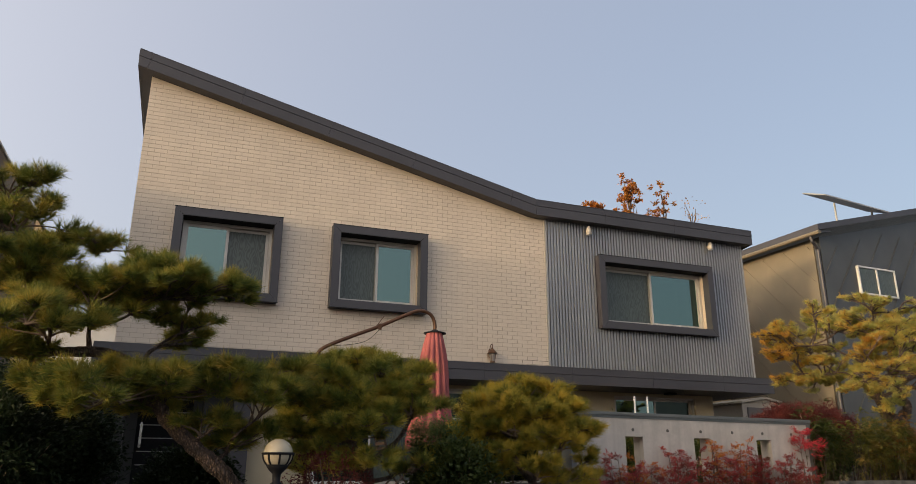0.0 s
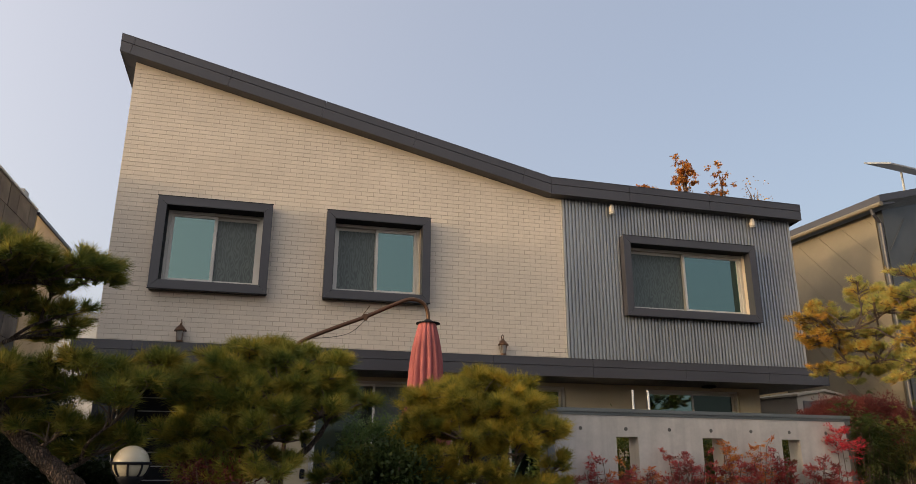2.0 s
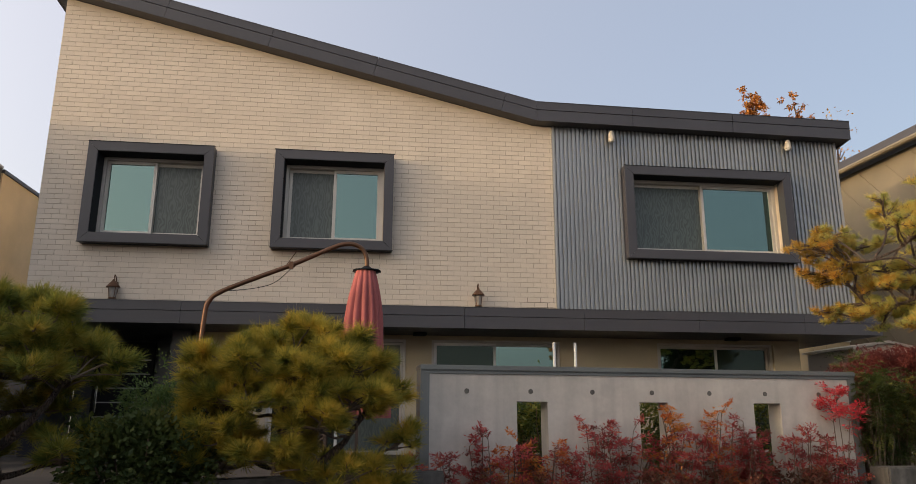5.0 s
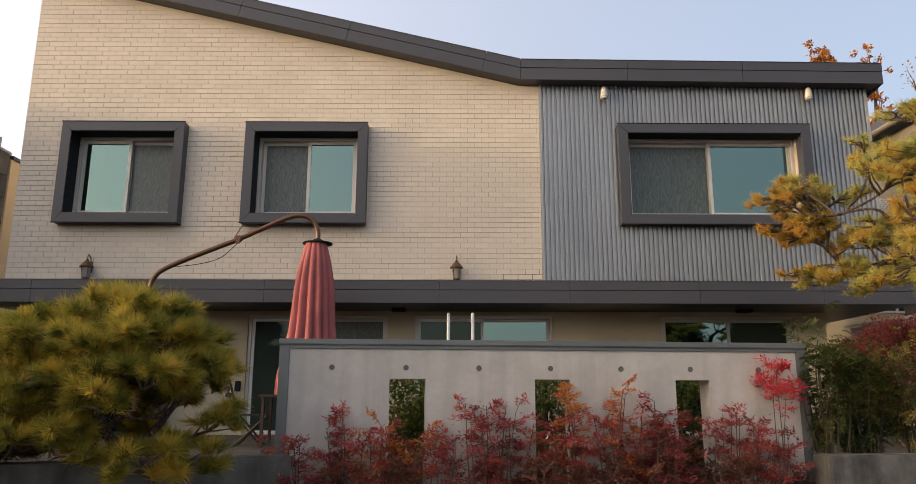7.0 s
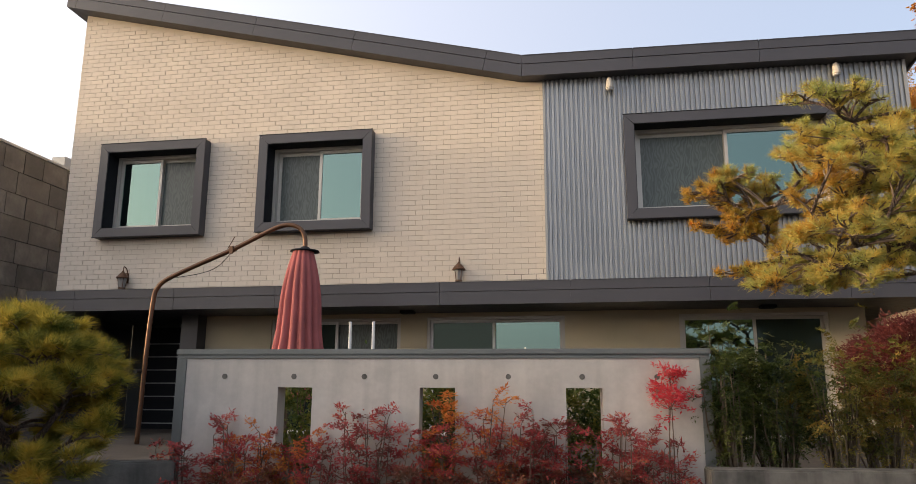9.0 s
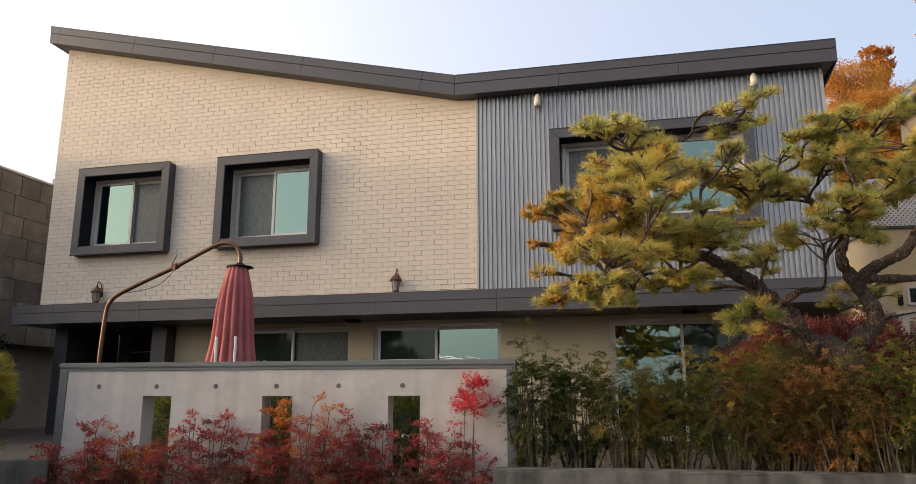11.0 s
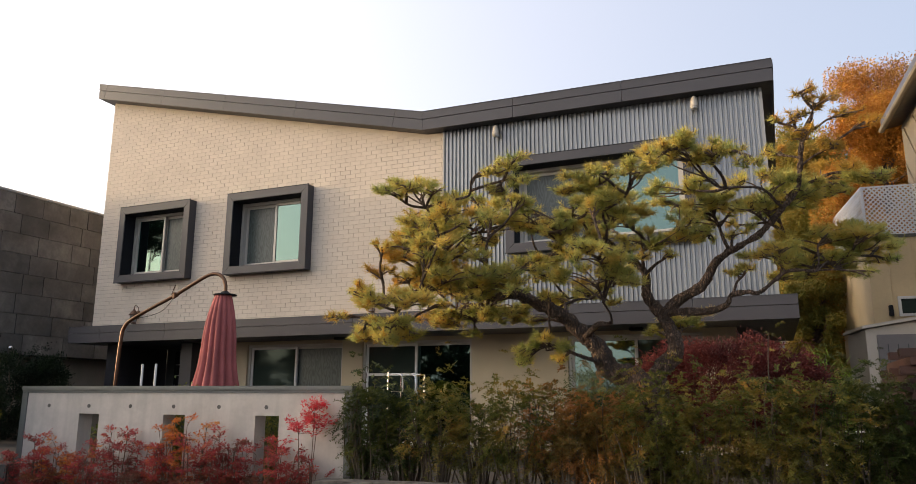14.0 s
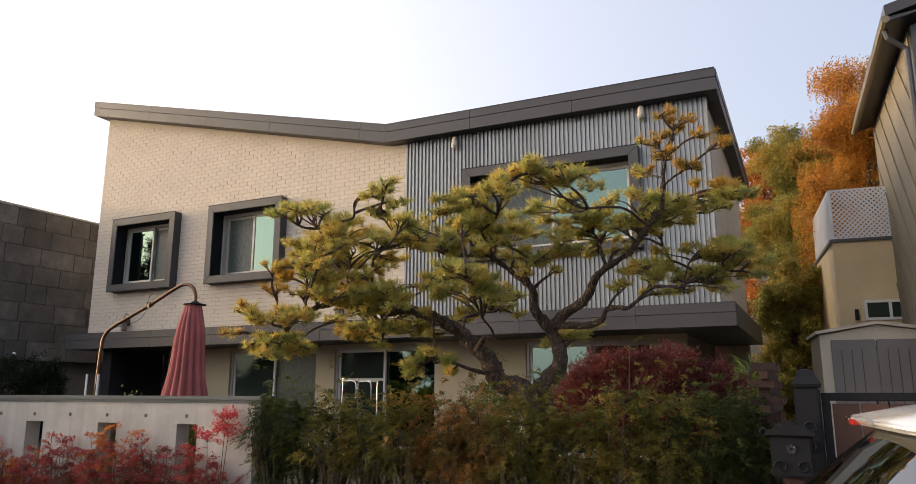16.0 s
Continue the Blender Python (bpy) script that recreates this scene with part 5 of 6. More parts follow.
for k, x in enumerate((5.45, 6.75, 7.5, 8.15)):
    nandina("dull bronze-green nandina shrub low against the concrete wall", x, wall_line(x) - 0.3, 0.92, 0.3, 0.46, M_NANDINA_LOW, 6, 70 + k, 0.2)
nandina("tall nandina with a scarlet head of leaves beside the wall", 8.68, 8.68, 0.92, 0.1, 1.22, M_NANDINA_TIP, 3, 90, 0.86, 9, 0.28)

HEDGE = [(9.2, 8.98, 0.3, 1.02, M_YEW_HEDGE), (9.55, 9.1, 0.34, 1.1, M_YEW_HEDGE), (9.95, 8.98, 0.34, 0.98, M_HEDGE), (10.35, 9.05, 0.36, 1.05, M_HEDGE), (10.75, 9.0, 0.36, 1.03, M_HEDGE), (11.15, 9.1, 0.38, 1.04, M_HEDGE_RED), (11.55, 9.05, 0.36, 0.98, M_HEDGE_RED),
         (11.98, 9.0, 0.38, 1.0, M_HEDGE), (12.4, 9.05, 0.38, 1.04, M_HEDGE), (12.85, 9.1, 0.38, 1.08, M_HEDGE), (13.25, 9.1, 0.36, 1.1, M_HEDGE), (13.6, 9.2, 0.32, 1.08, M_YEW_HEDGE), (13.86, 9.3, 0.22, 1.12, M_YEW_HEDGE)]
for x, y, w, h, m in HEDGE:
    thin = x > 9.7 and x < 10.6
    words = {"green hedge leaf": "dark evergreen hedge shrub above the low wall", "rusty hedge leaf": "hedge shrub with rusty autumn leaves above the low wall"}.get(m.name, "olive-green hedge shrub with yellowing tips")
    bush("hedge_shrub", words, "shrub", (x, y, 1.3), w * (0.8 if x < 10.6 else 1.0), 0.3, h * (0.96 + 0.12 * math.sin(x * 9)), m, 200 if thin else 280, 60, 0.032, 0.0115, 0.24 if thin else 0.2, 2.3, "hedge above the retaining wall", 26, 0.22, True, M_STEM)
for x, w in ((5.35, 0.4), (6.1, 0.42), (6.9, 0.42), (7.7, 0.42), (8.4, 0.4)):
    bush("terrace_shrub", "green and yellow shrub behind the concrete wall", "shrub", (x, 9.6, 1.22), w, 0.35, 0.9, M_IVY, 130, 40, 0.05, 0.028, 0.0, 2.6, "shrubs behind the concrete wall")
bush("weeping_maple", "low weeping maple with dark red leaves behind the hedge", "tree", (12.36, 12.4, 1.3), 1.28, 0.85, 1.62, M_MAPLE, 1400, 52, 0.05, 0.017, 0.2, 2.1, "", 22, 0.05)
bush("hedge_shrub", "low feathery green shrub behind the hedge", "shrub", (11.35, 9.7, 1.3), 0.42, 0.3, 1.17, M_IVY, 300, 60, 0.03, 0.008, 0.1, 2.6, "hedge above the retaining wall", 10, 0.08)
shrub("light_grass", "bright green clump of long grass", "grass", (13.62, 12.9, 1.3), 0.26, 0.24, 1.42, M_GRASS, 1500, 0.22, 0.013, 18)
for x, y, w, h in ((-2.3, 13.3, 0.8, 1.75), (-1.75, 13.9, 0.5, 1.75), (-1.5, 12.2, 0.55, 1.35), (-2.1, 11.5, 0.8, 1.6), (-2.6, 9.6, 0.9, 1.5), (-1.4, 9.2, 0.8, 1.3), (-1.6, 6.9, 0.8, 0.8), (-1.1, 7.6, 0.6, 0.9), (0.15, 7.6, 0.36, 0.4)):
    bush("evergreen_shrub", "evergreen shrub under the pines with shade in its leaf colour", "shrub", (x, y, 1.3), w, w * 0.8, h, M_YEW, 420, 44, 0.055, 0.024, 0.0, 2.5, "dark shrubs under the pines")
bush("evergreen_shrub", "green small-leaved shrub between the two domed pines", "shrub", (2.72, 8.0, 1.3), 0.32, 0.3, 0.84, M_PRIVET, 240, 46, 0.03, 0.013, 0.1, 2.2, "", 14, 0.2)
bush("ivy", "dark green ivy trailing over the wall's edge", "ivy", (2.75, 7.42, 1.3), 0.42, 0.22, 0.55, M_YEW_HEDGE, 160, 40, 0.05, 0.034, 0.0)
bush("barberry_shrub", "small dark red shrub under the pine", "shrub", (1.35, 6.95, 1.3), 0.35, 0.25, 0.45, M_MAPLE, 110, 36, 0.03, 0.014, 0.0)


stand = thing("folding_stand", "white folding stand with crossed legs beside the house", "folding stand", at=(13.75, 13.9, 1.3))
for y in (13.75, 14.05):
    part("leg", tube(bmesh.new(), [(13.5, y, 1.3), (14.0, y, 1.75)], 0.014, 6), M_WHITE, stand)
    part("leg", tube(bmesh.new(), [(14.0, y, 1.3), (13.5, y, 1.75)], 0.014, 6), M_WHITE, stand)
part("top_bar", tube(bmesh.new(), [(13.45, 13.9, 1.765), (14.05, 13.9, 1.765)], 0.016, 6), M_WHITE, stand)


def broad_tree(label, x, y, height, spread, mat, count, seed, leaf=0.16, low=0.3):
    """A tall tree: trunk, forked limbs and an uneven crown of separate leaves in clumps."""
    z0 = ground_height(x, y)
    tree = thing("tree", label, "tree", "trees on the slope", at=(x, y, z0))
    r = random.Random(seed)
    bm = bmesh.new()
    top = Vector((x, y, z0 + height))
    tube(bm, smooth_path([(x, y, z0 - 0.3), (x + 0.1, y, z0 + height * 0.3), (x - 0.1, y + 0.1, z0 + height * 0.65), top - Vector((0, 0, height * 0.06))], 4), [0.21 - 0.2 * k / 12 for k in range(13)], 8)
    part("trunk", bm, M_BARK, tree)
    bm, cs = bmesh.new(), []
    for k in range(26):
        f = r.uniform(low, 0.98)
        a = r.uniform(0, 2 * math.pi)
        reach = spread * (1.05 - 0.85 * ((f - low) / (1 - low)) ** 1.6) * r.uniform(0.55, 1.05)
        p = Vector((x, y, z0 + height * f * 0.93))
        e = p + Vector((reach * math.cos(a), reach * math.sin(a), height * 0.1 * r.uniform(0.3, 1.4)))
        sp = limb(bm, p, e, 0.05, 0.01, 0.15, 4)
        for j in range(5):
            q = sp[int(len(sp) * r.uniform(0.35, 0.999))] + Vector((r.gauss(0, 0.3), r.gauss(0, 0.3), r.gauss(0.1, 0.25)))
            m = count // 130 * 2
            cs.append(np.array(q) + np.clip(rng.normal(0, 1, (m, 3)), -1.7, 1.7) * spread * np.array([0.095, 0.095, 0.075]))
    part("branchwork", bm, M_TWIG, tree)
    c = np.concatenate(cs)
    tagged(tri_soup("crown", leaves(c, rng.normal(size=c.shape), leaf, leaf * 0.5), mat, tree, "", 4), kind="stuff")


G_FAR = ground_height(19.0, 32.0)
broad_tree("tall tree with bright orange autumn leaves behind the neighbouring house", 15.95, 22.4, 8.6, 2.7, M_ORANGE, 100000, 1, 0.062, 0.22)
broad_tree("tree with reddish-orange autumn leaves on the slope", 12.9, 32.0, 11.5 - G_FAR, 1.9, M_RUST, 9000, 15, 0.17, 0.2)
broad_tree("tall tree with reddish-orange autumn leaves on the slope", 19.5, 32.0, 15.5 - G_FAR, 1.0, M_RUST, 4500, 2, 0.16, 0.4)
broad_tree("tall slender tree with orange autumn leaves on the slope", 21.9, 32.0, 17.1 - G_FAR, 0.8, M_RUST, 2600, 3, 0.16, 0.4)
broad_tree("tall slender tree with thinning orange leaves on the slope", 24.1, 32.0, 16.8 - G_FAR, 0.7, M_RUST, 1500, 13, 0.16, 0.4)
broad_tree("nearly bare tree with fine twigs on the slope", 26.0, 32.0, 16.3 - G_FAR, 1.4, M_ORANGE, 300, 14, 0.14, 0.4)
broad_tree("slender half-bare tree on the slope", 14.6, 31.0, 8.5, 2.0, M_GREENTREE, 1500, 4)
broad_tree("green tree turning yellow on the slope", 14.1, 24.6, 8.4, 1.7, M_GREENTREE, 42000, 5, 0.08, low=0.1)
broad_tree("green tree turning yellow on the slope", 16.8, 24.6, 7.6, 2.3, M_GREENTREE, 26000, 6, 0.09, low=0.1)
broad_tree("green tree at the foot of the slope", 14.7, 22.8, 5.2, 1.5, M_GREENTREE, 32000, 7, 0.08, low=0.05)
broad_tree("dark green tree at the foot of the slope", 14.0, 21.0, 3.6, 1.0, M_GREENTREE, 28000, 8, 0.08, low=0.05)
broad_tree("green tree turning yellow on the slope", 19.6, 33.0, 9.0, 2.6, M_GREENTREE, 8000, 9, low=0.1)
broad_tree("green tree turning yellow on the slope", 15.2, 29.0, 8.0, 2.6, M_GREENTREE, 20000, 10, 0.11, low=0.1)
broad_tree("green tree turning yellow on the slope", 14.3, 27.5, 9.0, 1.9, M_GREENTREE, 18000, 11, 0.1, low=0.15)
broad_tree("green tree at the foot of the slope", 15.6, 24.0, 6.6, 1.9, M_GREENTREE, 38000, 12, 0.08, low=0.05)
# unseen trees added to darken what the panes mirror, the tall three for window a
for k, (x, y, h) in enumerate(((-5.0, -15.0, 6.5), (-9.0, -16.0, 7.2), (-13.0, -15.0, 6.8), (-17.5, -16.0, 7.2), (-22.0, -15.0, 6.5), (-31.0, -15.5, 18.0), (-35.0, -16.0, 18.5), (-39.0, -15.0, 18.0), (19.0, -16.0, 6.0), (24.0, -15.0, 5.5))):
    broad_tree("unseen green tree added across the road, mirrored in the windows", x, y, h, 3.4, M_YEW, 13000, 20 + k, 0.22, 0.05)


# ---- neighbouring houses ----
stone = thing("stone_house", "flat-roofed neighbour clad in grey stone panels", "house", at=(-6.0, 14.5, 1.3))
SX, S_TOP, S_BOT, S_Y0, S_Y1 = -3.4, 7.02, 3.16, 11.6, 17.65
clad = part("stone_wall", box(bmesh.new(), -9.0, SX - 0.03, S_Y0 + 0.03, S_Y1, S_BOT, S_TOP - 0.06), M_CONC_OLD, stone, "dark joints between stone panels")
part("coping", box(bmesh.new(), -9.05, SX + 0.03, S_Y0 - 0.03, S_Y1 + 0.02, S_TOP - 0.058, S_TOP, 0.008), M_TRIM, stone)
part("lower_wall", box(bmesh.new(), -9.0, SX - 0.5, S_Y0 + 0.6, 22.0, 1.0, S_BOT - 0.002), M_GREYRENDER, stone, "dull grey-beige rendered ground floor")
part("rear_wing", box(bmesh.new(), -9.0, SX + 0.02, S_Y1 + 0.03, 20.6, S_BOT, 6.88), M_BEIGE, stone, "beige rendered rear wing")
part("rear_coping", box(bmesh.new(), -9.05, SX + 0.06, S_Y1 + 0.03, 20.65, 6.882, 6.96, 0.006), M_METAL, stone)
part("chimney", box(bmesh.new(), -3.95, -3.6, 17.3, 17.62, S_TOP, S_TOP + 0.33, 0.01), M_TRIM, stone)
lamp_ob = thing("downlight", "small chrome ball lamp on the stone wall's foot", "lamp", at=(SX, 14.1, 3.3))
part("ball", lathe(bmesh.new(), [(0.06 * math.sin(math.pi * k / 10) + 0.001, -0.06 * math.cos(math.pi * k / 10)) for k in range(11)], (SX + 0.065, 14.1, 3.3), 14), M_CHROME, lamp_ob, smooth=True)

pale = thing("white_house", "plain white house beyond the side passage", "house", at=(-5, 27, 1.3))
part("wall", box(bmesh.new(), -12.0, 0.5, 26.0, 32.0, 1.0, 6.1), M_WHITE, pale)
part("roof", box(bmesh.new(), -12.2, 0.7, 25.8, 32.2, 6.1, 6.3, 0.02), M_TRIM, pale)

east = thing("metal_house", "neighbour clad in dark standing-seam metal with a rising roof", "house", at=(19.0, 17.0, 1.3))
EAST = Matrix.Translation((15.73, 14.3, 0.06)) @ pose(0, 0, 0, 0, 0, 2.9)


def east_part(name, bm, mat, parent, label=""):
    bm.transform(EAST)
    return part(name, bm, mat, parent, label)


east_part("front_wall", prism(bmesh.new(), [(0.35, 1.0), (8.0, 1.0), (8.0, 9.6), (0.35, 7.7)], 0.3, 0.5), M_DARKPANEL, east, "dark metal front with diagonal seams")
west = east_part("west_wall", box(bmesh.new(), 0.33, 0.6, 0.52, 5.0, 1.0, 7.7), M_WESTWALL, east, "grey-beige metal side wall")
east_part("roof", prism(bmesh.new(), [(0.0, 7.78), (8.6, 9.95), (8.6, 10.12), (0.0, 7.95)], 0.0, 5.2), M_METAL, east, "dark metal roof rising away from the eave")
# dark metal here puts the underside's shade into the soffit's colour
east_part("eave_soffit", prism(bmesh.new(), [(0.03, 7.7), (0.5, 7.8), (0.5, 7.82), (0.03, 7.77)], 0.03, 5.1), M_METAL, east)
for k in range(-8, 18):
    a = Vector((0.35 + 0.75 * k, 0.285, 1.2))
    b = a + Vector((4.8, 0, 6.9))
    pts = [a.lerp(b, i / 24) for i in range(25)]
    pts = [p for p in pts if 0.4 < p.x < 7.9 and p.z < 7.6 + (p.x - 0.35) * 0.248]
    if len(pts) > 1:
        east_part("seam", tube(bmesh.new(), pts, 0.014, 4), M_DARKPANEL, east)
for k in range(-1, 10):
    a = Vector((0.315, 1.6 + 0.8 * k, 7.6))
    b = a + Vector((0, -4.0, -4.4))
    pts = [a.lerp(b, i / 24) for i in range(25)]
    pts = [p for p in pts if 0.55 < p.y < 4.95]
    if len(pts) > 1:
        east_part("seam", tube(bmesh.new(), pts, 0.012, 4), M_WESTWALL, east)
bm = bmesh.new()
tube(bm, [(0.0, -0.02, 7.72), (0.0, 5.2, 7.72)], 0.06, 8)
east_part("gutter", bm, M_WESTWALL, east, "grey-beige metal eave gutter")
bm = bmesh.new()
tube(bm, [(0.02, 0.3, 7.68), (0.05, 0.3, 7.55), (0.28, 0.34, 7.35), (0.28, 0.34, 1.2)], 0.045, 8)
east_part("downpipe", bm, M_METAL, east)
fr = bmesh.new()
for xa, xb, za, zb in ((1.6, 1.65, 6.2, 7.02), (3.05, 3.1, 6.2, 7.02), (1.65, 3.05, 6.2, 6.25), (1.65, 3.05, 6.97, 7.02), (2.32, 2.37, 6.25, 6.97)):
    box(fr, xa, xb, 0.23, 0.31, za, zb, 0.006)
win = east_part("window", fr, M_WHITE, east, "white-framed window")
for xa, xb in ((1.65, 2.32), (2.37, 3.05)):
    g = bmesh.new()
    box(g, xa, xb, 0.26, 0.27, 6.25, 6.97)
    east_part("pane", g, M_GLASS_SCREEN, win)
solar = thing("solar_panel", "tilted solar panel on a thin stand upon the roof", "solar panel", at=(17.3, 15.3, 8.5))
bm = bmesh.new()
prism(bm, [(1.5, 9.28), (4.3, 9.1), (4.3, 9.14), (1.5, 9.32)], 0.8, 1.6)
for v in bm.verts:
    v.co.z += (v.co.y - 0.8) * 0.4
bm.transform(EAST)
part("panel", bm, M_TRIM, solar)
for x in (2.3, 3.9):
    bm = bmesh.new()
    tube(bm, [(x, 1.2, 7.95 + x * 0.25), (x, 1.2, 9.3)], 0.03, 6)
    bm.transform(EAST)
    part("strut", bm, M_TRIM, solar)

# annex with the lattice parapet
annex = thing("annex", "low beige annex with a white lattice screen on its roof", "annex", at=(14.72, 18.45, 1.3))
annex.rotation_euler = (0, 0, radians(6.5))
AX, AY, A_TOP = 14.72, 18.45, 5.27
part("annex_wall", box(bmesh.new(), AX, 17.5, AY, 21.3, 1.0, A_TOP), M_BEIGE, annex)
part("edge_trim", box(bmesh.new(), AX - 0.05, 17.5, AY - 0.05, 21.35, A_TOP + 0.001, A_TOP + 0.06, 0.006), M_DARKPANEL, annex)
for k in range(5):
    part("panel_joint", box(bmesh.new(), AX + 0.35 + 0.42 * k, AX + 0.372 + 0.42 * k, AY - 0.014, AY + 0.004, 1.2, A_TOP, 0.004), M_BEIGE, annex)


def lattice(width, height, step=0.092, slat=0.034):
    """Two layers of diagonal slats crossing, with diamond holes between, inside a slim border."""
    bm = bmesh.new()
    h = slat / 2 * math.sqrt(2)
    for lean, y in ((1, 0.0), (-1, 0.006)):
        c = -height if lean > 0 else 0.0
        end = width if lean > 0 else width + height
        while c < end:
            # centre line x = c + lean * z
            zs = sorted(((0 - c) * lean, (width - c) * lean))
            z0, z1 = max(0.0, zs[0]), min(height, zs[1])
            if z1 - z0 > 0.02:
                outline = [(c + lean * z0 - h, z0), (c + lean * z0 + h, z0), (c + lean * z1 + h, z1), (c + lean * z1 - h, z1)]
                prism(bm, [(min(width, max(0.0, x)), z) for x, z in outline], y, y + 0.005)
            c += step
    for x0, x1, z0, z1 in ((0, width, 0, 0.03), (0, width, height - 0.03, height), (0, 0.03, 0, height), (width - 0.03, width, 0, height)):
        box(bm, x0, x1, -0.006, 0.014, z0, z1)
    return bm


for m, w in ((Matrix.Translation((AX + 0.02, AY + 0.02, A_TOP + 0.06)), 2.0), (Matrix.Translation((AX + 0.02, AY + 0.02, A_TOP + 0.06)) @ pose(0, 0, 0, 0, 0, 90), 2.8)):
    sheet = lattice(w, 1.0)
    sheet.transform(m)
    part("lattice_screen", sheet, M_LATTICE, annex, "white diagonal lattice screen")
fr = bmesh.new()
for xa, xb, za, zb in ((15.15, 15.2, 3.74, 4.12), (15.98, 16.03, 3.74, 4.12), (15.2, 15.98, 3.74, 3.79), (15.2, 15.98, 4.07, 4.12), (15.56, 15.61, 3.79, 4.07)):
    box(fr, xa, xb, AY - 0.05, AY + 0.03, za, zb, 0.005)
win = part("window", fr, M_WHITE, annex, "small white-framed sliding window")
for xa, xb in ((15.2, 15.56), (15.61, 15.98)):
    one_box("pane", xa, xb, AY - 0.02, AY - 0.012, 3.79, 4.07, M_GLASS_DARK, win)
annex.location.x += 0.1
lantern = tagged(one_box("wall_light", 15.08, 15.15, AY - 0.07, AY + 0.045, 3.75, 3.95, M_DARK, None, "", 0.008), "small black box-shaped wall light", "wall light")

shed = thing("garden_shed", "beige resin garden shed with grey double doors", "shed", at=(14.45, 16.42, 1.3))
shed.rotation_euler = (0, 0, radians(6.5))
SHY = 16.5
part("shed_wall", prism(bmesh.new(), [(14.45, 1.1), (16.2, 1.1), (16.2, 3.35), (15.32, 3.5), (14.45, 3.35)], SHY, SHY + 1.4), M_PALE, shed)
part("shed_roof", prism(bmesh.new(), [(14.39, 3.36), (15.32, 3.51), (16.26, 3.36), (16.26, 3.41), (15.32, 3.565), (14.39, 3.41)], SHY - 0.08, SHY + 1.5), M_PALE, shed)
for k, (xa, xb) in enumerate(((14.61, 15.27), (15.29, 15.95))):
    d = one_box("door", xa, xb, SHY - 0.05, SHY - 0.001, 1.3, 3.26, M_GREYDOOR, shed, "grey panelled resin door", 0.01)
    for j in range(3):
        one_box("door_rib", xa + 0.14 + 0.15 * j, xa + 0.155 + 0.15 * j, SHY - 0.056, SHY - 0.049, 1.5, 3.1, M_DARKPANEL, d)
    hx = 15.2 if k == 0 else 15.36
    part("handle", tube(bmesh.new(), smooth_path([(hx, SHY - 0.05, 2.25), (hx, SHY - 0.1, 2.2), (hx, SHY - 0.1, 2.0), (hx, SHY - 0.05, 1.95)], 3), 0.018, 6), M_DARK, d)
vent = bmesh.new()
for k in range(3):
    box(vent, 15.24, 15.4, SHY - 0.012, SHY + 0.001, 3.35 + k * 0.035, 3.375 + k * 0.035)
part("vent", vent, M_PALE, shed)

# timber crib, letter box, gate
crib = thing("timber_crib", "crossed red-brown timbers stacked as a narrow crib wall", "timber stack", at=(14.2, 10.2, 1.3))
for k in range(19):
    z = 1.3 + k * 0.07
    if k % 2:
        one_box("timber", 13.97 + 0.01 * (k % 3), 14.06, 9.2 + 0.05 * (k % 4), 12.4 - 0.1 * k, z, z + 0.067, M_SLEEPER, crib, "", 0.005)
    else:
        for y in (9.3, 9.9, 10.5, 11.1):
            if y + 0.11 > 12.4 - 0.1 * k:
                continue
            one_box("timber", 13.93 - 0.012 * (k % 3), 14.1 + 0.012 * (k % 4), y, y + 0.11, z, z + 0.067, M_SLEEPER, crib, "", 0.005)

mail = thing("letter_box", "black cast-iron letter box with scrollwork on a timber post", "letter box", at=(14.23, 8.6, 0.8))
MX = 14.22
part("post", box(bmesh.new(), MX - 0.075, MX + 0.075, 8.62, 8.76, 0.6, 1.79, 0.01), M_SLEEPER, mail)
part("body", box(bmesh.new(), MX - 0.14, MX + 0.14, 8.54, 8.72, 1.785, 2.075, 0.015), M_DARK, mail)
part("lid", prism(bmesh.new(), [(MX - 0.172, 2.080), (MX + 0.172, 2.080), (MX + 0.16, 2.110), (MX + 0.12, 2.115), (MX + 0.1, 2.145), (MX + 0.05, 2.150), (MX, 2.185), (MX - 0.05, 2.150), (MX - 0.1, 2.145), (MX - 0.12, 2.115), (MX - 0.16, 2.110)], 8.5, 8.74), M_DARK, mail)
for s in (-1, 1):
    bm = bmesh.new()
    tube(bm, [(MX + s * (0.075 + 0.05 * (1 - k * 0.05) * math.cos(k * 0.5)), 8.533, 1.86 + 0.05 * (1 - k * 0.05) * math.sin(k * 0.5)) for k in range(14)], 0.007, 5)
    part("scroll", bm, M_DARK, mail)
    bm = bmesh.new()
    tube(bm, [(MX + s * (0.178 + 0.022 * math.cos(k * 0.6)), 8.56, 2.095 + 0.026 * math.sin(k * 0.6)) for k in range(9)], 0.009, 5)
    part("scroll", bm, M_DARK, mail)
bm = bmesh.new()
for k in range(10):
    a = 2 * math.pi * k / 10
    tube(bm, [(MX + 0.012 * math.cos(a), 8.535, 1.985 + 0.012 * math.sin(a)), (MX + 0.034 * math.cos(a), 8.53, 1.985 + 0.034 * math.sin(a))], 0.006, 5)
part("rosette", bm, M_METAL, mail)

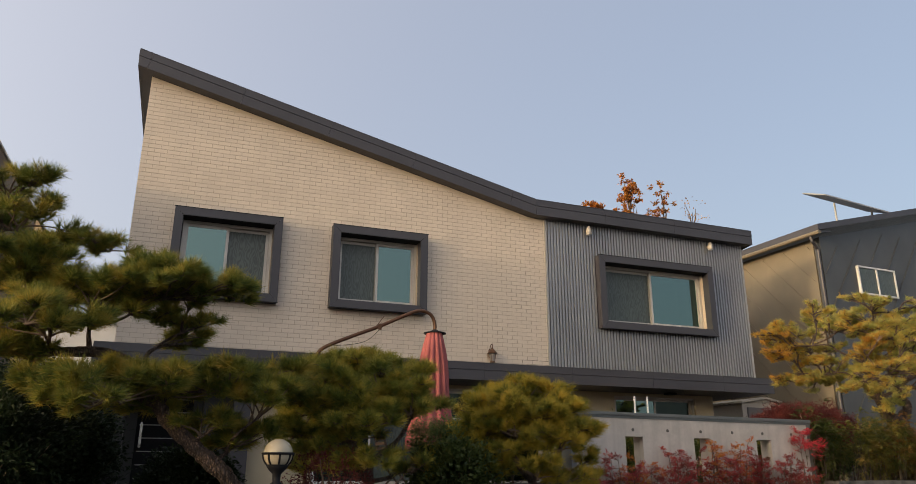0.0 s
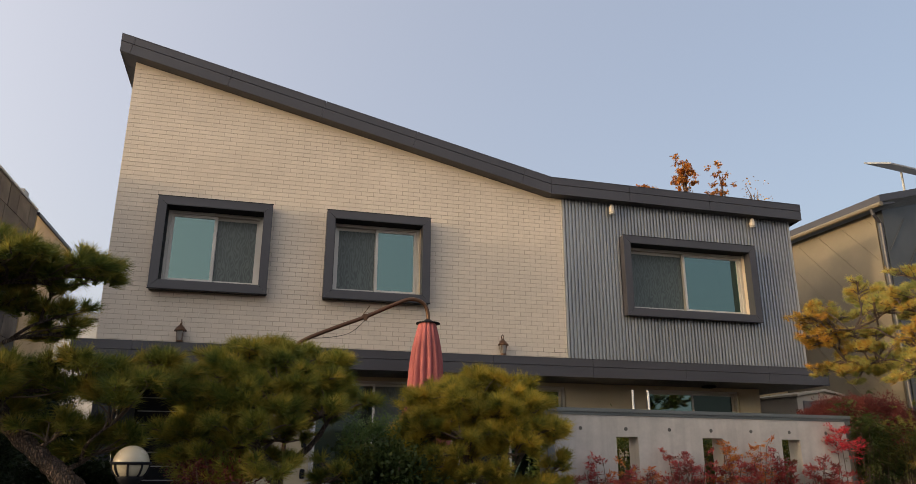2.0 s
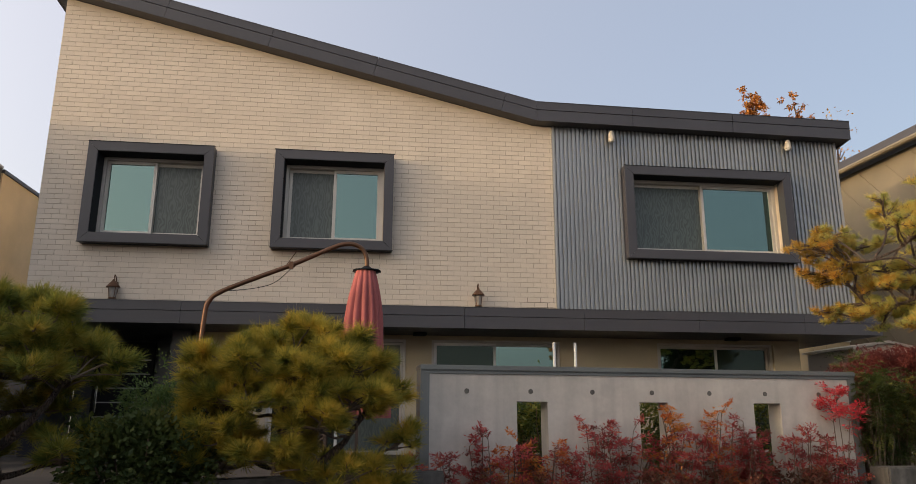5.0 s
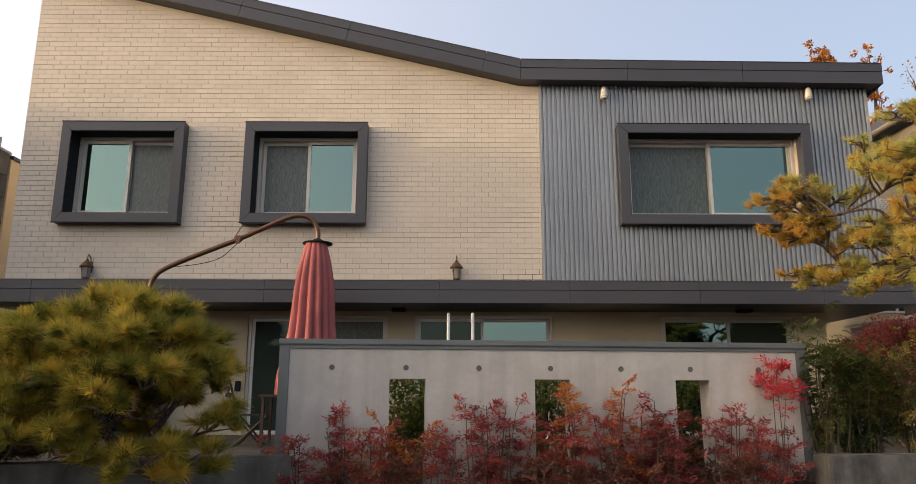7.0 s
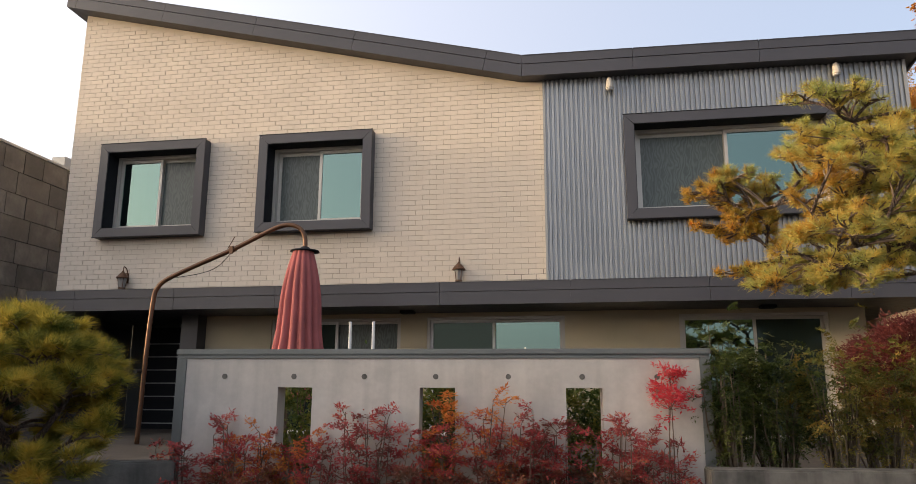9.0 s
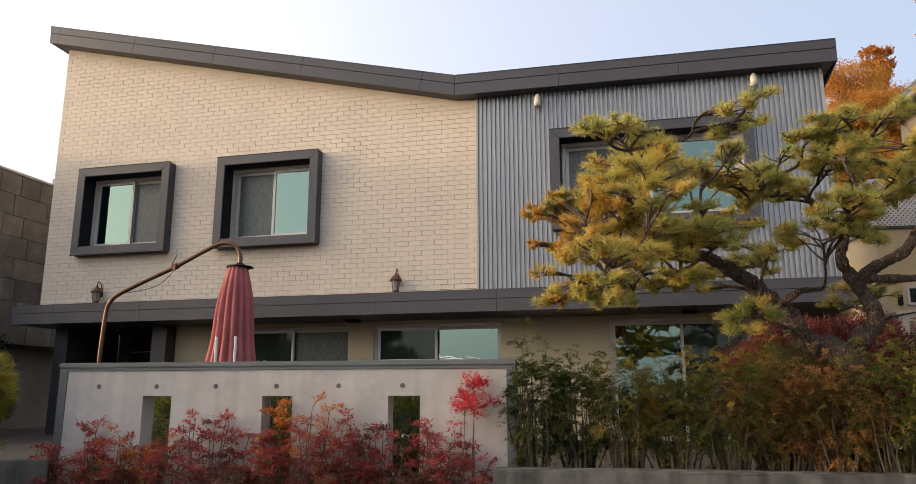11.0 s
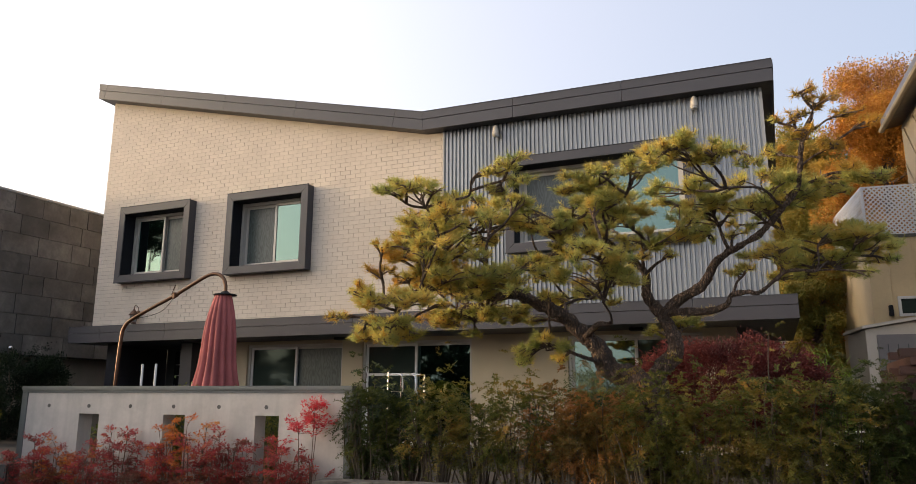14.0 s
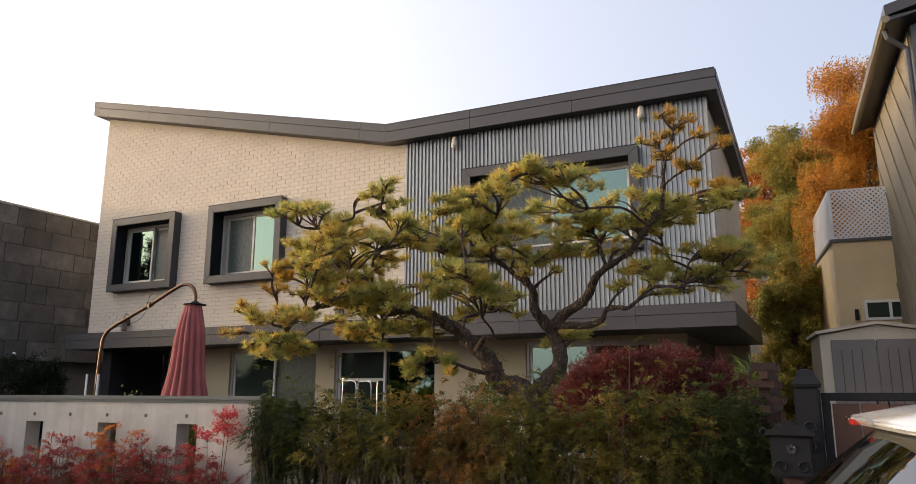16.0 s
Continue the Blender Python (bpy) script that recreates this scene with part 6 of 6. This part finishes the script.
gate = thing("gate", "dark iron gate with brown boards between iron posts", "gate", at=(15.7, 8.95, 0.8))
part("gate_post", box(bmesh.new(), 14.255, 14.435, 8.86, 9.04, 0.5, 2.42, 0.015), M_DARK, gate)
cap = part("post_cap", lathe(bmesh.new(), [(0.14, 0.0), (0.15, 0.025), (0.105, 0.08), (0.09, 0.1), (0.07, 0.13), (0.02, 0.14)], (0, 0, 0), 4), M_DARK, gate)
cap.matrix_basis = Matrix.Translation((14.345, 8.95, 2.42)) @ pose(0, 0, 0, 0, 0, 45)
for z, s in ((2.12, 1), (1.98, -1)):
    bm = bmesh.new()
    tube(bm, [(14.345 + s * (0.05 * (1 - k * 0.05) * math.cos(k * 0.55)), 8.852, z + 0.055 * (1 - k * 0.05) * math.sin(k * 0.55)) for k in range(13)], 0.008, 5)
    part("scroll", bm, M_DARK, gate)
for xa, xb, za, zb in ((14.44, 17.4, 2.32, 2.38), (14.44, 17.4, 1.0, 1.06), (14.44, 14.5, 1.06, 2.32)):
    part("gate_frame", box(bmesh.new(), xa, xb, 8.92, 8.98, za, zb, 0.005), M_DARK, gate)
for k in range(14):
    b = one_box("board", 14.51 + 0.19 * k, 14.69 + 0.19 * k, 8.935, 8.965, 1.08, 2.3, M_SLEEPER, gate, "", 0.004)
    if k % 2 == 0:
        stud = part("stud", lathe(bmesh.new(), [(0.02, 0), (0.014, 0.01), (0.002, 0.014)], (0, 0, 0), 8), M_BRONZE, b)
        stud.matrix_basis = Matrix.Translation((14.6 + 0.19 * k, 8.935, 2.2)) @ pose(0, 0, 0, 90, 0, 0)


# ---- parked car ----
def parked_car(m):
    car = thing("car", "silver hatchback parked by the gate", "car", at=(0, 0, 0))
    half = 0.84
    # side outline (x back to front, z), lower body then cabin
    body = bmesh.new()
    prof = [(-0.4, 0.35), (-0.48, 0.6), (-0.45, 0.88), (-0.34, 1.0), (2.9, 1.0), (3.6, 0.92), (4.15, 0.75), (4.25, 0.5), (4.2, 0.3)]
    prism(body, prof, -half, half)
    bmesh.ops.bevel(body, geom=[e for e in body.edges], offset=0.05, segments=3, affect="EDGES")
    part("body", body, M_CAR, car, smooth=True)
    roof = bmesh.new()
    rows = []
    for x, z, w in ((0.28, 1.46, 0.56), (0.5, 1.5, 0.6), (1.0, 1.53, 0.62), (1.7, 1.52, 0.62), (2.1, 1.46, 0.6)):
        rows.append([roof.verts.new((x, w * f, z - 0.05 * abs(f) ** 3)) for f in (-1, -0.8, -0.5, 0, 0.5, 0.8, 1)])
    for u, v in zip(rows, rows[1:]):
        for k in range(6):
            roof.faces.new((u[k], v[k], v[k + 1], u[k + 1]))
    bmesh.ops.solidify(roof, geom=list(roof.faces), thickness=0.04)
    part("roof", roof, M_CAR, car, smooth=True)
    sp = bmesh.new()
    prism(sp, [(0.06, 1.405), (0.07, 1.44), (0.3, 1.485), (0.4, 1.5), (0.34, 1.41)], -0.6, 0.6)
    bmesh.ops.bevel(sp, geom=list(sp.edges), offset=0.012, segments=2, affect="EDGES")
    part("spoiler", sp, M_CAR, car, "roof spoiler", smooth=True)
    one_box("brake_light", 0.05, 0.1, 0.38, 0.47, 1.405, 1.428, M_RED, car, "red high brake light")
    for s in (-1, 1):
        for a, b, r in (((1.35, s * 0.8, 0.98), (1.3, s * 0.61, 1.48), 0.024), ((3.0, s * 0.76, 0.98), (2.1, s * 0.58, 1.46), 0.024)):
            part("pillar", tube(bmesh.new(), [a, b], r, 10), M_CAR, car, smooth=True)
        q = bmesh.new()
        for x, y, z in ((-0.22, 0.76, 0.98), (0.95, 0.83, 0.98), (0.72, 0.65, 1.47), (0.25, 0.63, 1.44)):
            for inset in (0.0, 0.07):
                q.verts.new((x, s * (y - inset), z))
        bmesh.ops.convex_hull(q, input=list(q.verts))
        part("quarter_panel", q, M_CAR, car, "silver rear pillar panel")
        g = bmesh.new()
        g.faces.new([g.verts.new(p) for p in ((0.8, s * 0.8, 0.99), (2.95, s * 0.79, 0.97), (2.1, s * 0.6, 1.44), (0.62, s * 0.615, 1.45))])
        bmesh.ops.solidify(g, geom=list(g.faces), thickness=0.01)
        part("side_window", g, M_CARGLASS, car)
    g = bmesh.new()
    rows = []
    for f in (0.0, 0.25, 0.5, 0.75, 1.0):
        x, z, w = -0.36 + 0.44 * f + 0.05 * f * f, 1.0 + 0.415 * f, 0.74 - 0.12 * f
        rows.append([g.verts.new((x + 0.13 * abs(v) ** 2.4, w * v, z)) for v in (k / 8 - 1 for k in range(17))])
    for u, v in zip(rows, rows[1:]):
        for k in range(16):
            g.faces.new((u[k], u[k + 1], v[k + 1], v[k]))
    bmesh.ops.recalc_face_normals(g, faces=g.faces)
    part("rear_window", g, M_CARGLASS, car, "curved tinted rear window", smooth=True)
    g = bmesh.new()
    g.faces.new([g.verts.new(p) for p in ((3.0, -0.7, 0.98), (3.0, 0.7, 0.98), (2.12, 0.56, 1.45), (2.12, -0.56, 1.45))])
    bmesh.ops.solidify(g, geom=list(g.faces), thickness=0.01)
    part("windscreen", g, M_CARGLASS, car)
    one_box("interior", 0.3, 2.7, -0.7, 0.7, 0.85, 1.05, M_DARK, car, "dark seats")
    for x in (0.75, 3.4):
        for s in (-1, 1):
            w = bmesh.new()
            lathe(w, [(0.2, -0.1), (0.31, -0.1), (0.32, 0.0), (0.31, 0.1), (0.2, 0.1)], (0, 0, 0), 20)
            w.transform(Matrix.Translation((x, s * 0.76, 0.32)) @ pose(0, 0, 0, 90, 0, 0))
            wheel = part("wheel", w, M_DARK, car)
            w = bmesh.new()
            lathe(w, [(0.19, -0.105), (0.19, 0.105)], (0, 0, 0), 20)
            w.transform(Matrix.Translation((x, s * 0.76, 0.32)) @ pose(0, 0, 0, 90, 0, 0))
            part("rim", w, M_CHROME, wheel)
    car.matrix_basis = m


parked_car(pose(14.58, 6.03, 0.83, 0, 0, 8))

# ---- pieces of the walls ----
stone_meshes = {}
row_h = (S_TOP - 0.06 - S_BOT) / 8
piece = random.Random(4)
for j in range(8):
    y = S_Y0 - piece.uniform(0.0, 0.5)
    while y < S_Y1:
        w = piece.choice((0.55, 0.75, 0.95, 1.1))
        a, b = max(S_Y0, y), min(S_Y1, y + w)
        if b - a > 0.1:
            d = piece.choice((0.0, 0.004, 0.008))
            one_box("stone_panel", SX - 0.032, SX + d, a + 0.006, b - 0.006, S_BOT + j * row_h + 0.006, S_BOT + (j + 1) * row_h - 0.006, M_STONE, clad, "", 0.003)
        y += w
for j in range(8):
    for k in range(6):
        one_box("stone_panel", SX - 0.05 - 0.9 * (k + 1), SX - 0.06 - 0.9 * k, S_Y0, S_Y0 + 0.032, S_BOT + j * row_h + 0.006, S_BOT + (j + 1) * row_h - 0.006, M_STONE, clad, "", 0.003)

BW, BH, JOINT, PROUD = 0.2345, 0.0868, 0.0085, 0.008


def brick_corners(xa, xb, za, zta, ztb, y0, y1):
    return [(xa, y0, za), (xb, y0, za), (xb, y0, ztb), (xa, y0, zta), (xa, y1, za), (xb, y1, za), (xb, y1, ztb), (xa, y1, zta)]


for xa, xb in ((X_L, VALLEY[0]), (VALLEY[0], X_PANEL - 0.004)):
    part("brick_edge", prism(bmesh.new(), [(xa, soffit(xa) - 0.1), (xb, soffit(xb) - 0.1), (xb, soffit(xb)), (xa, soffit(xa))], WALL_Y + 0.002, WALL_Y + 0.02), M_BRICK_FAR, house, "cut bricks along the eave")
one_box("stained_joint", 6.86, X_PANEL - 0.006, WALL_Y + 0.003, WALL_Y + 0.02, 3.72, 3.955, M_STAIN, house, "dark stained joints low beside the cladding")
BRICK_FACES = [(0, 1, 2, 3), (1, 5, 6, 2), (4, 0, 3, 7), (3, 2, 6, 7), (4, 5, 1, 0)]
rest_v, rest_f, brick_mesh, made = [], [], None, 0
bk = random.Random(11)
course = 0
z = 3.725 - 0.02
while z < 9.3:
    x = X_L - (BW / 2 if course % 2 else 0)
    while x < X_PANEL:
        xa, xb = max(x, X_L), min(x + BW - JOINT, X_PANEL - 0.004)
        pieces = [(xa, xb)]
        zt = z + BH - JOINT
        for name in ("a", "b"):
            wa, wb = WINDOWS[name]
            if zt > W_LO + 0.01 and z < W_HI - 0.01:
                pieces = [p for q in pieces for p in ((q[0], min(q[1], wa + 0.02)), (max(q[0], wb - 0.02), q[1])) if p[1] - p[0] > 0.012] if any(q[1] > wa and q[0] < wb for q in pieces) else pieces
        for a, b in pieces:
            ta, tb = min(zt, soffit(a)), min(zt, soffit(b))
            if b - a < 0.015 or min(ta, tb) < z + 0.01:
                continue
            out = WALL_Y - bk.uniform(0.0, 0.003)
            whole = abs((b - a) - (BW - JOINT)) < 1e-6 and ta == tb == zt
            if whole and 4.7 < a < 7.4 and 3.7 < z < 6.2 and made < 300:
                if brick_mesh is None:
                    brick_mesh = bpy.data.meshes.new("brick")
                    brick_mesh.from_pydata(brick_corners(0, BW - JOINT, 0, BH - JOINT, BH - JOINT, 0, PROUD), [], BRICK_FACES)
                    brick_mesh.materials.append(M_BRICK)
                ob = new("brick", brick_mesh)
                ob.parent = wall_front
                ob.location = (a, out, z)
                made += 1
            else:
                n0 = len(rest_v)
                rest_v += brick_corners(a, b, z, ta, tb, out, WALL_Y + PROUD)
                rest_f += [tuple(n0 + i for i in f) for f in BRICK_FACES]
        x += BW
    z += BH
    course += 1
tagged(soup("brickwork", rest_v, rest_f, M_BRICK_FAR, wall_front), kind="stuff")
v, f = [], []
z, course = 3.72, 0
while z < 7.0:
    y = WALL_Y + 0.1 - (BW / 2 if course % 2 else 0)
    while y < BACK_Y:
        n0 = len(v)
        ya, yb, zt = max(y, WALL_Y + 0.1), min(y + BW - JOINT, BACK_Y), min(z + BH - JOINT, soffit(13.1) - FALL * (y - FRONT_Y))
        if zt > z + 0.01 and yb > ya + 0.01:
            v += [(X_R, ya, z), (X_R, yb, z), (X_R, yb, zt), (X_R, ya, zt), (X_R - PROUD, ya, z), (X_R - PROUD, yb, z), (X_R - PROUD, yb, zt), (X_R - PROUD, ya, zt)]
            f += [tuple(n0 + i for i in q) for q in BRICK_FACES]
        y += BW
    z += BH
    course += 1
tagged(soup("brickwork", v, f, M_BRICK_FAR, wall_side), kind="stuff")
